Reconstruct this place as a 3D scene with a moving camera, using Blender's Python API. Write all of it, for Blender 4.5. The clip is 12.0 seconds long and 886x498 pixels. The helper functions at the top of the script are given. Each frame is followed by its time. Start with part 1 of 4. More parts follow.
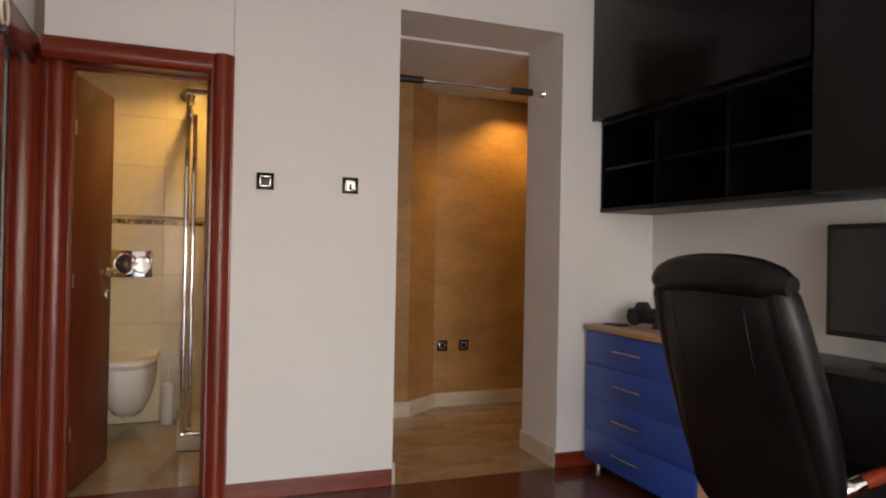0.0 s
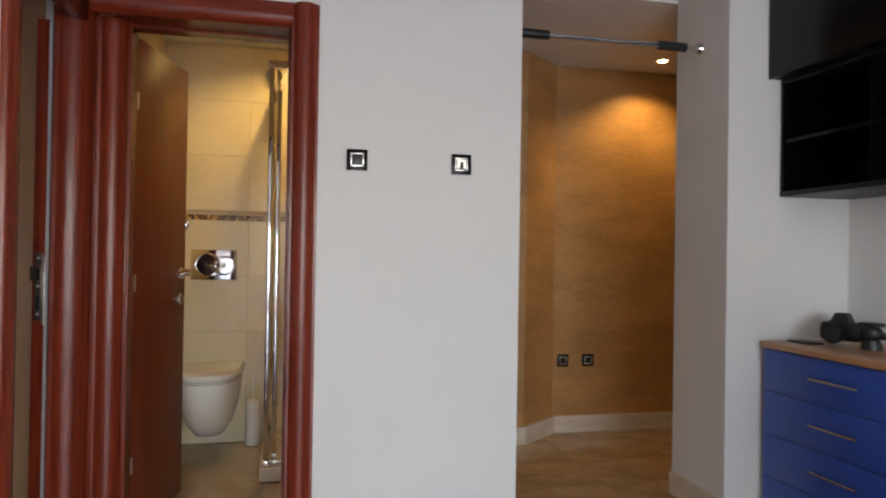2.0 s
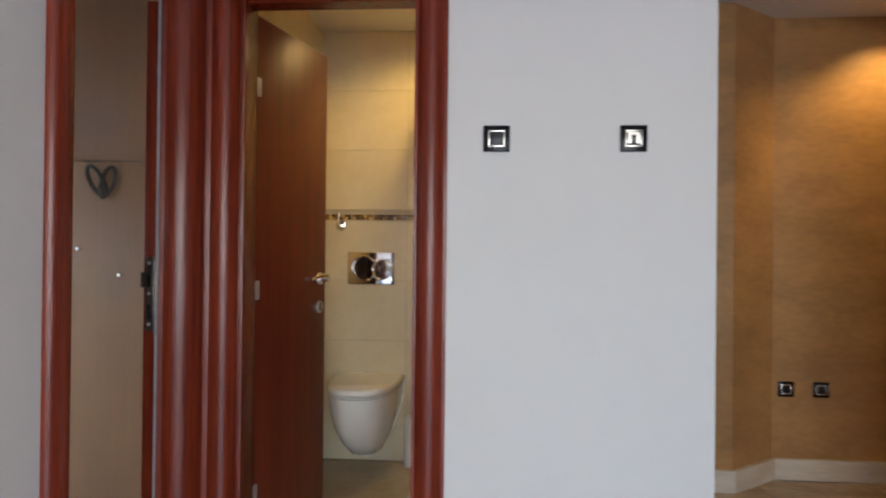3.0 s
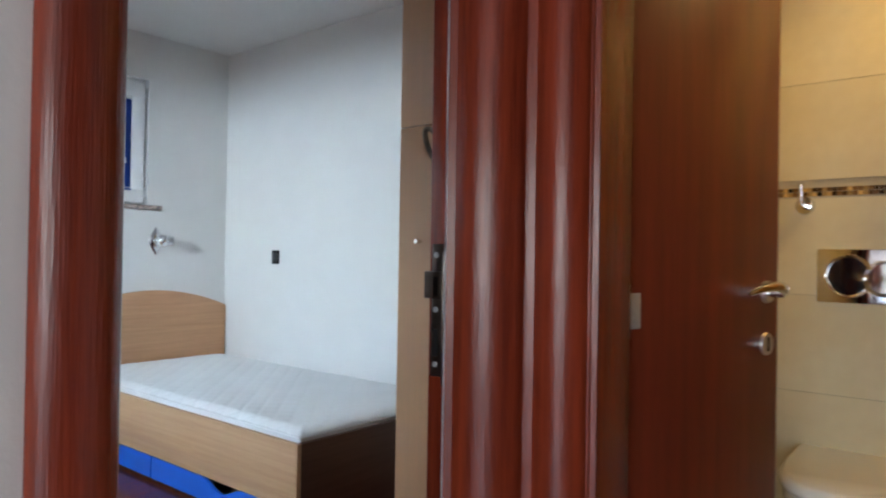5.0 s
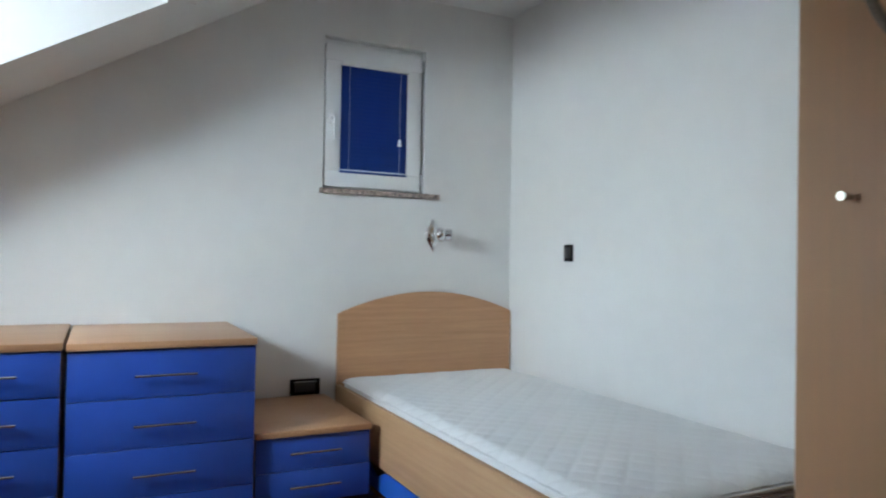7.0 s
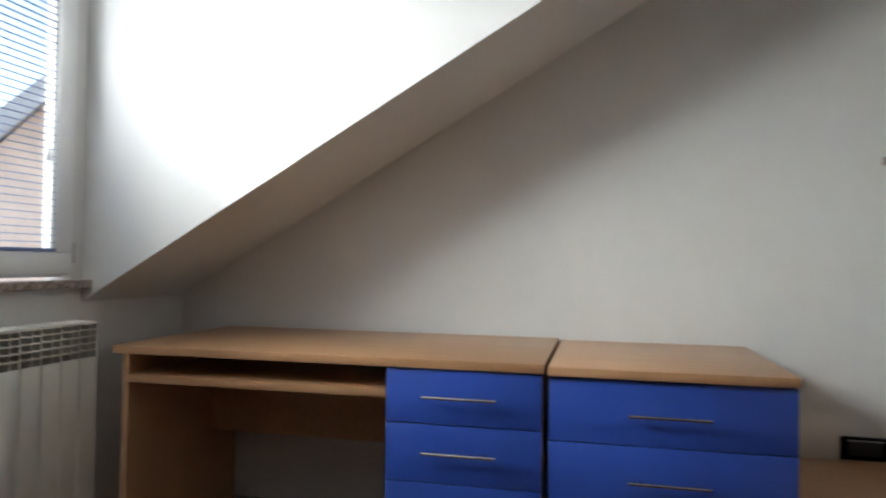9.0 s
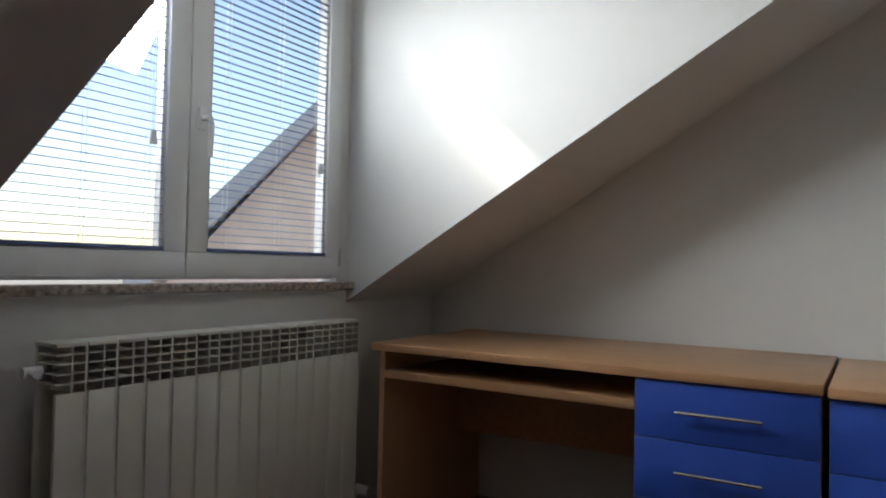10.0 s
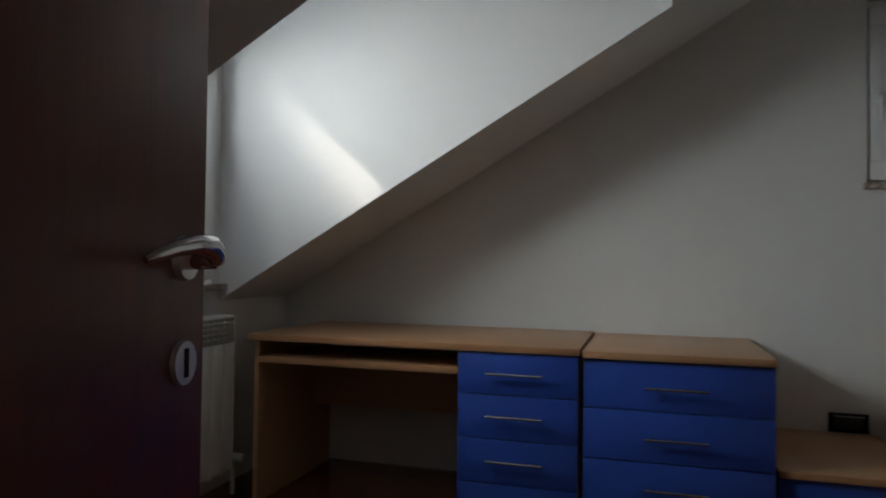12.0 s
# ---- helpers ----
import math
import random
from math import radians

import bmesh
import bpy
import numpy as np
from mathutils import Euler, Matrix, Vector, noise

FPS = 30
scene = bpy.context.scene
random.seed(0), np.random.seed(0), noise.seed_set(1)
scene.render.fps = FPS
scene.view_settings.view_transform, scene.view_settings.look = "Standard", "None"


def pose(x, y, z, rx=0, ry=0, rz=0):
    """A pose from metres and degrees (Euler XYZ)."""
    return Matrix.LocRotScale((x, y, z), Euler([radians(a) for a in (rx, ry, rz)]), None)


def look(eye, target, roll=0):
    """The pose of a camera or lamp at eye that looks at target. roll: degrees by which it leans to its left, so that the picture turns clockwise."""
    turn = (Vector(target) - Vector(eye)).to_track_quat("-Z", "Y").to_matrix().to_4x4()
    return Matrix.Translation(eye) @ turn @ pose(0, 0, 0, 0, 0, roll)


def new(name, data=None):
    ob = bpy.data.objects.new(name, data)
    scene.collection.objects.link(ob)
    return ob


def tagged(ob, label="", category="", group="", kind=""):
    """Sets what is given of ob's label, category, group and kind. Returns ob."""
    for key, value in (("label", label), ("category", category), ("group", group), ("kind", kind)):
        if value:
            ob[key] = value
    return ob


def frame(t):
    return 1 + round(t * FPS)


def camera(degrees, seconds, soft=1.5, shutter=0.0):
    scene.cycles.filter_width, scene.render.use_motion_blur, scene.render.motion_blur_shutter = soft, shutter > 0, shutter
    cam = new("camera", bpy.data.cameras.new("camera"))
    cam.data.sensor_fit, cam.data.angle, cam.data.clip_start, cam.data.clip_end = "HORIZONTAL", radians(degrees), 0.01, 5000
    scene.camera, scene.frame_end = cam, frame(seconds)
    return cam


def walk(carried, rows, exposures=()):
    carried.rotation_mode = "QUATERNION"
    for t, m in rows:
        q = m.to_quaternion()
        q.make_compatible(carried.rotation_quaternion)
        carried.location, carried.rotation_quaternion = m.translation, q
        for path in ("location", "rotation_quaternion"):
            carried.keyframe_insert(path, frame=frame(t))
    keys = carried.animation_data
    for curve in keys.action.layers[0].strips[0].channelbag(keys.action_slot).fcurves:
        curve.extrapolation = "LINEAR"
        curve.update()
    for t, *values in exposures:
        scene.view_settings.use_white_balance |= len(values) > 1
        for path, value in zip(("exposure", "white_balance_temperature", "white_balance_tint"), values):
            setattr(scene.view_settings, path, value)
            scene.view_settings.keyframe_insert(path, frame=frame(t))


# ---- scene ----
cam = camera(65.6, 12.0, soft=2.0, shutter=0.3)
PATH = [
    (0, (0.656, -3.429, 1.207), (1.365, -1.559, 1.219), 1.1),
    (0.5, (0.667, -3.258, 1.206), (1.357, -1.381, 1.222), 1.1),
    (1, (0.676, -3.084, 1.183), (1.328, -1.194, 1.201), 1.1),
    (1.5, (0.706, -2.888, 1.168), (1.295, -0.976, 1.181), 1.1),
    (2, (0.761, -2.692, 1.173), (1.206, -0.742, 1.191), 0.9),
    (2.5, (0.913, -2.442, 1.17), (1.096, -0.451, 1.187), 0.7),
    (3, (1.011, -2.149, 1.181), (0.872, -0.154, 1.194), 0.6),
    (3.5, (1.032, -1.823, 1.199), (0.543, 0.116, 1.204), 0.5),
    (5.3, (0.597, -0.811, 1.121), (-0.785, 0.635, 1.144), 1.0),
    (5.5, (0.519, -0.732, 1.11), (-0.93, 0.647, 1.134), 1.0),
    (6.5, (0.116, -0.441, 1.074), (-1.556, 0.657, 1.102), 1.0),
    (8.4, (-0.621, -0.287, 1.045), (-2.62, -0.244, 1.079), 0.6),
    (8.5, (-0.671, -0.282, 1.043), (-2.671, -0.309, 1.077), 0.5),
    (9, (-0.853, -0.32, 1.034), (-2.803, -0.765, 1.074), 0.8),
    (9.5, (-0.901, -0.344, 1.023), (-2.713, -1.191, 1.07), 1.0),
    (10, (-0.879, -0.363, 1.019), (-2.57, -1.429, 1.073), 1.2),
    (10.5, (-0.778, -0.343, 1.028), (-2.45, -1.44, 1.073), 1.0),
    (11, (-0.644, -0.262, 1.056), (-2.336, -1.327, 1.1), 0.9),
    (11.5, (-0.421, -0.232, 1.079), (-2.218, -1.109, 1.112), 0.9),
    (12, (-0.21, -0.223, 1.066), (-2.125, -0.798, 1.105), 0.7),
]
EXPOSURES = [(0, 2.2, 7000, 14), (1.0, 2.35, 6400, 11), (2.0, 2.3, 6100, 9), (3.5, 2.35, 5700, 8), (5.3, 2.45, 5800, 7), (6.7, 2.25, 5900, 6), (8.4, 2.0, 6900, 10), (9.5, 1.5, 6900, 10), (10.5, 0.65, 6900, 10), (12.0, 0.4, 6800, 9)]
walk(cam, [(t, look(eye, aim, roll)) for t, eye, aim, roll in PATH], EXPOSURES)

# ---- daylight ----
SUN_TRAVEL = Vector((-0.50, 0.62, -0.55)).normalized()
world = bpy.data.worlds.new("sky")
scene.world = world
world.use_nodes = True
wn = world.node_tree.nodes
sky = wn.new("ShaderNodeTexSky")
sky.sky_type = "NISHITA"
sky.sun_disc = False
sky.sun_elevation = math.asin(-SUN_TRAVEL.z)
sky.sun_rotation = math.atan2(-SUN_TRAVEL.x, -SUN_TRAVEL.y)
wn["Background"].inputs["Strength"].default_value = 0.15
world.node_tree.links.new(sky.outputs[0], wn["Background"].inputs["Color"])


def lamp(name, kind, m, energy, color=(1, 1, 1), **settings):
    data = bpy.data.lights.new(name, kind)
    data.energy, data.color = energy, color
    if kind == "AREA":
        data.shape, data.size, data.size_y = "RECTANGLE", settings["size"], settings["size_y"]
        data.spread = settings.get("spread", math.pi)
    elif kind == "SPOT":
        data.spot_size, data.spot_blend, data.shadow_soft_size = settings["cone"], 0.6, 0.04
    elif kind == "SUN":
        data.angle = settings["angle"]
    else:
        data.shadow_soft_size = 0.05
    ob = new(name, data)
    ob.matrix_world = m
    return ob


lamp("sun", "SUN", look((0, 0, 9), Vector((0, 0, 9)) + SUN_TRAVEL), 5.0, (1.0, 0.95, 0.88), angle=radians(2.0))
# added lamps for daylight: in the study's unseen window, outside the upper dormer panes
lamp("study_daylight_fill", "AREA", look((1.7, -5.57, 1.1), (1.7, 0, 0.8)), 15.0, (0.94, 0.96, 1.0), size=2.3, size_y=1.7)
lamp("dormer_sky_fill", "AREA", look((-1.97, -2.27, 1.90), (-2.55, -0.9, 1.15)), 11.0, (0.82, 0.92, 1.0), size=0.84, size_y=0.52, spread=radians(130))
# warm ceiling spots
lamp("bathroom_spot_light", "SPOT", look((0.75, 1.25, 2.42), (0.7, 1.5, 0)), 5.6, (1.0, 0.61, 0.18), cone=radians(150))
lamp("hall_spot_light", "SPOT", look((3.12, 1.33, 2.43), (3.10, 1.50, 0)), 6.2, (1.0, 0.62, 0.20), cone=radians(130))


# ---- materials ----
def material(name, color, rough=0.5, metal=0.0, second=None, scale=4.0, stretch=(1, 1, 1), bump=0.0, bump_scale=60.0,
             mottling=0.1, spec=0.5, spread=0.0, coat=0.0):
    """Base colour varied by two noises (large and small), with fine relief; spread varies pieces by their random."""
    m = bpy.data.materials.new(name)
    m.use_nodes = True
    n, l = m.node_tree.nodes, m.node_tree.links
    p = n["Principled BSDF"]
    second = second or tuple(c * (1 - mottling) for c in color)
    tc = n.new("ShaderNodeTexCoord")
    mp = n.new("ShaderNodeMapping")
    mp.inputs["Scale"].default_value = stretch
    l.new(tc.outputs["Object"], mp.inputs["Vector"])
    big, small = n.new("ShaderNodeTexNoise"), n.new("ShaderNodeTexNoise")
    big.inputs["Scale"].default_value, small.inputs["Scale"].default_value = scale, scale * 7
    big.inputs["Detail"].default_value = small.inputs["Detail"].default_value = 5
    for k in (big, small):
        l.new(mp.outputs[0], k.inputs["Vector"])
    add = n.new("ShaderNodeMath")
    add.operation = "MULTIPLY_ADD"
    l.new(small.outputs[0], add.inputs[0])
    add.inputs[1].default_value = 0.5
    l.new(big.outputs[0], add.inputs[2])
    ramp = n.new("ShaderNodeValToRGB")
    ramp.color_ramp.elements[0].position, ramp.color_ramp.elements[1].position = 0.55, 0.95
    ramp.color_ramp.elements[0].color, ramp.color_ramp.elements[1].color = (*second, 1), (*color, 1)
    l.new(add.outputs[0], ramp.inputs[0])
    out = ramp.outputs[0]
    if spread:
        info, hsv, mr = n.new("ShaderNodeObjectInfo"), n.new("ShaderNodeHueSaturation"), n.new("ShaderNodeMapRange")
        mr.inputs["To Min"].default_value, mr.inputs["To Max"].default_value = 1 - spread, 1 + spread
        l.new(info.outputs["Random"], mr.inputs["Value"])
        l.new(mr.outputs[0], hsv.inputs["Value"])
        l.new(out, hsv.inputs["Color"])
        out = hsv.outputs[0]
    l.new(out, p.inputs["Base Color"])
    p.inputs["Roughness"].default_value, p.inputs["Metallic"].default_value = rough, metal
    p.inputs["Specular IOR Level"].default_value, p.inputs["Coat Weight"].default_value = spec, coat
    if bump:
        fine, b = n.new("ShaderNodeTexNoise"), n.new("ShaderNodeBump")
        fine.inputs["Scale"].default_value, fine.inputs["Detail"].default_value = bump_scale, 6
        l.new(mp.outputs[0], fine.inputs["Vector"])
        l.new(fine.outputs[0], b.inputs["Height"])
        b.inputs["Strength"].default_value, b.inputs["Distance"].default_value = bump, 0.004
        l.new(b.outputs[0], p.inputs["Normal"])
    return m


PAINT = material("white_wall_paint", (0.75, 0.735, 0.71), 0.62, mottling=0.035, scale=1.3, bump=0.12, bump_scale=180)
CEIL = material("white_ceiling_paint", (0.75, 0.74, 0.72), 0.75, mottling=0.03, bump=0.08, bump_scale=150)
RED_V = material("mahogany_upright", (0.23, 0.034, 0.013), 0.24, second=(0.12, 0.017, 0.007), scale=5, stretch=(9, 9, 0.35), bump=0.22, bump_scale=40, spec=0.4)
RED_H = material("mahogany_level", (0.23, 0.034, 0.013), 0.24, second=(0.12, 0.017, 0.007), scale=5, stretch=(0.35, 9, 9), bump=0.22, bump_scale=40, spec=0.4)
LEAF = material("mahogany_leaf", (0.17, 0.026, 0.011), 0.38, second=(0.11, 0.017, 0.008), scale=4, stretch=(7, 7, 0.4), bump=0.06, bump_scale=20)
PLANK = material("dark_red_parquet", (0.16, 0.040, 0.018), 0.22, second=(0.075, 0.019, 0.010), scale=6, stretch=(6, 0.6, 6), bump=0.05, spread=0.12, coat=0.2)
BEECH = material("beech_level", (0.53, 0.295, 0.150), 0.33, second=(0.44, 0.235, 0.115), scale=4, stretch=(14, 0.5, 14), bump=0.03, bump_scale=40)
BEECH_V = material("beech_upright", (0.53, 0.295, 0.150), 0.42, second=(0.48, 0.285, 0.15), scale=4, stretch=(14, 14, 0.5), bump=0.03, bump_scale=40)
BEECH_X = material("beech_lengthwise", (0.54, 0.335, 0.18), 0.42, second=(0.46, 0.27, 0.138), scale=4, stretch=(0.5, 14, 14), bump=0.03, bump_scale=40)
# brown darkened for the shade on the footboard, which faces away from the window
BROWN_SHADED = material("shaded_brown_laminate", (0.13, 0.065, 0.042), 0.4, mottling=0.25, scale=4, stretch=(14, 0.5, 14), bump=0.03)
BLUE = material("blue_laminate", (0.028, 0.085, 0.42), 0.38, mottling=0.08, scale=2, bump=0.03, bump_scale=300)
BLUE_BED = material("bright_blue_laminate", (0.025, 0.12, 0.55), 0.4, mottling=0.08, scale=2, bump=0.03, bump_scale=300)
STEEL = material("brushed_steel", (0.74, 0.70, 0.63), 0.25, 1.0, scale=30, stretch=(1, 1, 12), mottling=0.15)
CHROME = material("chrome", (0.82, 0.82, 0.83), 0.07, 1.0, mottling=0.04)
SATIN = material("satin_chrome", (0.78, 0.78, 0.78), 0.32, 0.85, mottling=0.06)
GREY_METAL = material("grey_hinge_metal", (0.55, 0.55, 0.55), 0.4, 0.4, mottling=0.2, scale=20)
OLD_METAL = material("dark_lock_metal", (0.14, 0.11, 0.09), 0.35, 1.0, mottling=0.4, scale=25)
BLACK = material("black_gloss_laminate", (0.004, 0.0035, 0.0035), 0.22, mottling=0.2, scale=3, spec=0.18)
BLACK_SIDE = material("black_satin_laminate", (0.009, 0.0085, 0.009), 0.4, mottling=0.2, scale=3, bump=0.03, spec=0.2)
GREY_BOARD = material("grey_board", (0.03, 0.028, 0.026), 0.4, mottling=0.1)
LEATHER = material("black_leather", (0.006, 0.0055, 0.0055), 0.36, mottling=0.3, scale=6, spec=0.28, bump=0.22, bump_scale=120)
PLASTIC = material("black_plastic", (0.016, 0.016, 0.017), 0.4, mottling=0.2, scale=10, bump=0.05, bump_scale=200)
SCREEN = material("dark_screen", (0.008, 0.008, 0.009), 0.25, mottling=0.05)
PVC = material("white_window_plastic", (0.80, 0.80, 0.79), 0.3, mottling=0.03, scale=3)
ENAMEL = material("cream_radiator_enamel", (0.78, 0.76, 0.68), 0.33, mottling=0.05, scale=5)
CERAMIC = material("white_ceramic", (0.83, 0.82, 0.78), 0.1, mottling=0.02, coat=0.4)
TILE = material("cream_wall_tile", (0.74, 0.66, 0.46), 0.16, second=(0.68, 0.59, 0.39), scale=3, bump=0.02, spread=0.03)
GROUT = material("pale_grout", (0.55, 0.48, 0.34), 0.8, mottling=0.15, scale=20)
FLOOR_TILE = material("beige_floor_tile", (0.48, 0.38, 0.24), 0.14, second=(0.38, 0.29, 0.17), scale=3)
MARBLE = material("veined_beige_marble", (0.46, 0.33, 0.20), 0.12, second=(0.27, 0.175, 0.095), scale=2.2, stretch=(1, 2.6, 1), mottling=0.3, spread=0.06)
MARBLE_PALE = material("pale_marble_trim", (0.72, 0.64, 0.52), 0.25, second=(0.58, 0.48, 0.36), scale=4, stretch=(0.5, 2, 3))
PLASTER = material("pearly_gold_plaster", (0.50, 0.275, 0.10), 0.36, second=(0.34, 0.185, 0.068), scale=2.6, stretch=(1, 1, 2.2), bump=0.25, bump_scale=14)
GRANITE = material("speckled_granite", (0.58, 0.45, 0.38), 0.3, second=(0.07, 0.06, 0.06), scale=55, mottling=0.5)
MATTRESS = material("white_quilted_fabric", (0.82, 0.82, 0.81), 0.85, mottling=0.04, scale=5, bump=0.15, bump_scale=140)
SLAT_BLUE = material("blue_blind_slat", (0.014, 0.052, 0.235), 0.45, mottling=0.1)
SLAT_PALE = material("pale_blue_blind_slat", (0.12, 0.17, 0.36), 0.4, mottling=0.1)
DARK = material("black_recess", (0.006, 0.006, 0.006), 0.8)
ROPE = material("grey_wound_cord", (0.26, 0.22, 0.17), 0.8, mottling=0.4, scale=30, bump=0.5, bump_scale=90)
# roof and facade colours are lightened for the glare through the window
ROOF = material("glare_paled_roof_tiles", (0.46, 0.46, 0.48), 0.8, second=(0.36, 0.36, 0.38), scale=3, bump=0.5, bump_scale=12)
FACADE = material("glare_paled_terracotta", (0.80, 0.62, 0.52), 0.8, mottling=0.15, scale=2, bump=0.2)
GROUND = material("grey_ground", (0.24, 0.23, 0.21), 0.9, mottling=0.3, scale=0.6)
MOSAIC = material("mosaic_dark_piece", (0.16, 0.09, 0.035), 0.12, mottling=0.5, scale=9, spread=0.9)
MOSAIC_GOLD = material("mosaic_gold_piece", (0.62, 0.40, 0.14), 0.15, mottling=0.3, scale=9, spread=0.4)
LAMP_GLOW = bpy.data.materials.new("lit_lamp_lens")
LAMP_GLOW.use_nodes = True
LAMP_GLOW.node_tree.nodes["Principled BSDF"].inputs["Emission Color"].default_value = (1.0, 0.72, 0.35, 1)
LAMP_GLOW.node_tree.nodes["Principled BSDF"].inputs["Emission Strength"].default_value = 3
GLASS = bpy.data.materials.new("clear_glass")
GLASS.use_nodes = True
_p = GLASS.node_tree.nodes["Principled BSDF"]
_p.inputs["Transmission Weight"].default_value, _p.inputs["Roughness"].default_value, _p.inputs["IOR"].default_value = 1.0, 0.0, 1.08
_p.inputs["Base Color"].default_value = (0.97, 0.99, 0.98, 1)


# ---- building helpers ----
def box(bm, lo, hi, bevel=0.0, m=None):
    lo, hi = Vector(lo), Vector(hi)
    made = bmesh.ops.create_cube(bm, size=1, matrix=(m or Matrix()) @ Matrix.LocRotScale((lo + hi) / 2, None, hi - lo))
    if bevel:
        edges = {e for v in made["verts"] for e in v.link_edges}
        bmesh.ops.bevel(bm, geom=list(edges), offset=bevel, segments=2, affect="EDGES", profile=0.5)
    return bm


def boxes(*items, bevel=0.0):
    bm = bmesh.new()
    for lo, hi in items:
        box(bm, [min(a, b) for a, b in zip(lo, hi)], [max(a, b) for a, b in zip(lo, hi)], bevel)
    return bm


def rod(bm, a, b, r, r2=None, sides=14):
    a, b = Vector(a), Vector(b)
    q = (b - a).to_track_quat("Z", "Y").to_matrix().to_4x4()
    bmesh.ops.create_cone(bm, cap_ends=True, segments=sides, radius1=r, radius2=r if r2 is None else r2, depth=(b - a).length,
                          matrix=Matrix.Translation((a + b) / 2) @ q)
    return bm


def rods(*items, sides=14):
    bm = bmesh.new()
    for it in items:
        rod(bm, *it, sides=sides)
    return bm


def prism(outline, z0, z1, axis="z"):
    """A closed outline, carried along an axis: (x, y) along z, (y, z) along x or (x, z) along y."""
    bm = bmesh.new()
    put = {"z": lambda p, w: (p[0], p[1], w), "x": lambda p, w: (w, p[0], p[1]), "y": lambda p, w: (p[0], w, p[1])}[axis]
    low, high = [bm.verts.new(put(p, z0)) for p in outline], [bm.verts.new(put(p, z1)) for p in outline]
    n = len(outline)
    bm.faces.new(low), bm.faces.new(high)
    for i in range(n):
        bm.faces.new((low[i], low[(i + 1) % n], high[(i + 1) % n], high[i]))
    bmesh.ops.recalc_face_normals(bm, faces=bm.faces)
    return bm


def loft(rings, closed_ends=True):
    bm = bmesh.new()
    vs = [[bm.verts.new(p) for p in ring] for ring in rings]
    n = len(vs[0])
    for a, b in zip(vs, vs[1:]):
        for i in range(n):
            bm.faces.new((a[i], a[(i + 1) % n], b[(i + 1) % n], b[i]))
    if closed_ends:
        bm.faces.new(vs[0]), bm.faces.new(vs[-1])
    bmesh.ops.recalc_face_normals(bm, faces=bm.faces)
    return bm


def tube(points, r, sides=10):
    rings = []
    pts = [Vector(p) for p in points]
    for i, p in enumerate(pts):
        d = (pts[min(i + 1, len(pts) - 1)] - pts[max(i - 1, 0)]).normalized()
        u = d.cross(Vector((0.31, 0.17, 0.93))).normalized()
        w = d.cross(u)
        rr = r[i] if isinstance(r, (list, tuple)) else r
        rings.append([p + (u * math.cos(2 * math.pi * k / sides) + w * math.sin(2 * math.pi * k / sides)) * rr for k in range(sides)])
    return loft(rings)


def thing(name, label="", category="", group="", kind="", at=None):
    ob = new(name)
    ob.empty_display_size = 0.05
    if at:
        ob.matrix_world = at if isinstance(at, Matrix) else Matrix.Translation(at)
    return tagged(ob, label, category, group, kind)


def mesh_of(name, bm, mat, smooth=False):
    me = bpy.data.meshes.new(name)
    bm.to_mesh(me)
    bm.free()
    me.materials.append(mat)
    if smooth:
        me.shade_smooth()
        me.set_sharp_from_angle(angle=radians(40))
    return me


def part(name, bm, mat, parent, label="", smooth=True, m=None):
    ob = new(name, mesh_of(name, bm, mat, smooth))
    ob.parent = parent
    if m:
        ob.matrix_basis = m
    return tagged(ob, label)


def solid(name, bm, mat, label="", category="", group="", kind="", smooth=False):
    return tagged(new(name, mesh_of(name, bm, mat, smooth)), label, category, group, kind)


def structure(name, bm, mat, label, category):
    return solid(name, bm, mat, label, category, kind="structure")


# ---- the shell ----
GX, BY, WY = -3.623, 1.869, -2.155        # gable wall, wall along the bed, dormer window wall
CEIL_Z, PITCH = 2.55, 0.595
CHEEK_R, CHEEK_L, HEAD_Y, DORM_Z = -3.0, -1.5, -0.144, 2.30


def slope_z(y):
    return 2.157 + PITCH * y


structure("floor", boxes(((-3.9, -6.0, -0.12), (3.6, 0.06, -0.012)), ((-3.9, 0.06, -0.12), (0.0, 2.1, -0.012))), PLANK, "dark red parquet floor under bedroom and study", "floor")
structure("wall_switches", boxes(((0.87, 0, 0), (1.697, 0.42, 2.75)), ((0.07, 0.02, 2.10), (0.87, 0.25, 2.75)), ((1.697, 0, 2.475), (2.667, 0.42, 2.75)), ((2.667, 0, 0), (3.45, 0.42, 2.75))), PAINT, "white painted wall with a tall open niche doorway", "wall")
structure("wall_desk", boxes(((3.306, -6.0, 0), (3.45, 0, 2.75))), PAINT, "white painted wall behind the study desk", "wall")
# unseen wall; its window opening is assumed, to hold the study's daylight lamp
structure("wall_study_back", boxes(((-0.2, -6.0, 0), (0.5, -5.6, 2.75)), ((2.9, -6.0, 0), (3.306, -5.6, 2.75)), ((0.5, -6.0, 0), (2.9, -5.6, 0.2)), ((0.5, -6.0, 2.05), (2.9, -5.6, 2.75))), PAINT, "white painted study wall with a wide window opening", "wall")
structure("wall_between", boxes(((-0.2, -5.6, 0), (0.03, -0.70, 2.75)), ((-0.2, -0.70, 2.10), (0.02, 0.08, 2.75)), ((-0.122, 0.12, 0), (-0.02, 1.869, 2.75))), PAINT, "white painted wall between study and bedroom", "wall")
structure("ceiling", boxes(((-0.2, -6.0, 2.75), (3.45, 0.42, 2.87))), CEIL, "white painted study ceiling", "ceiling")

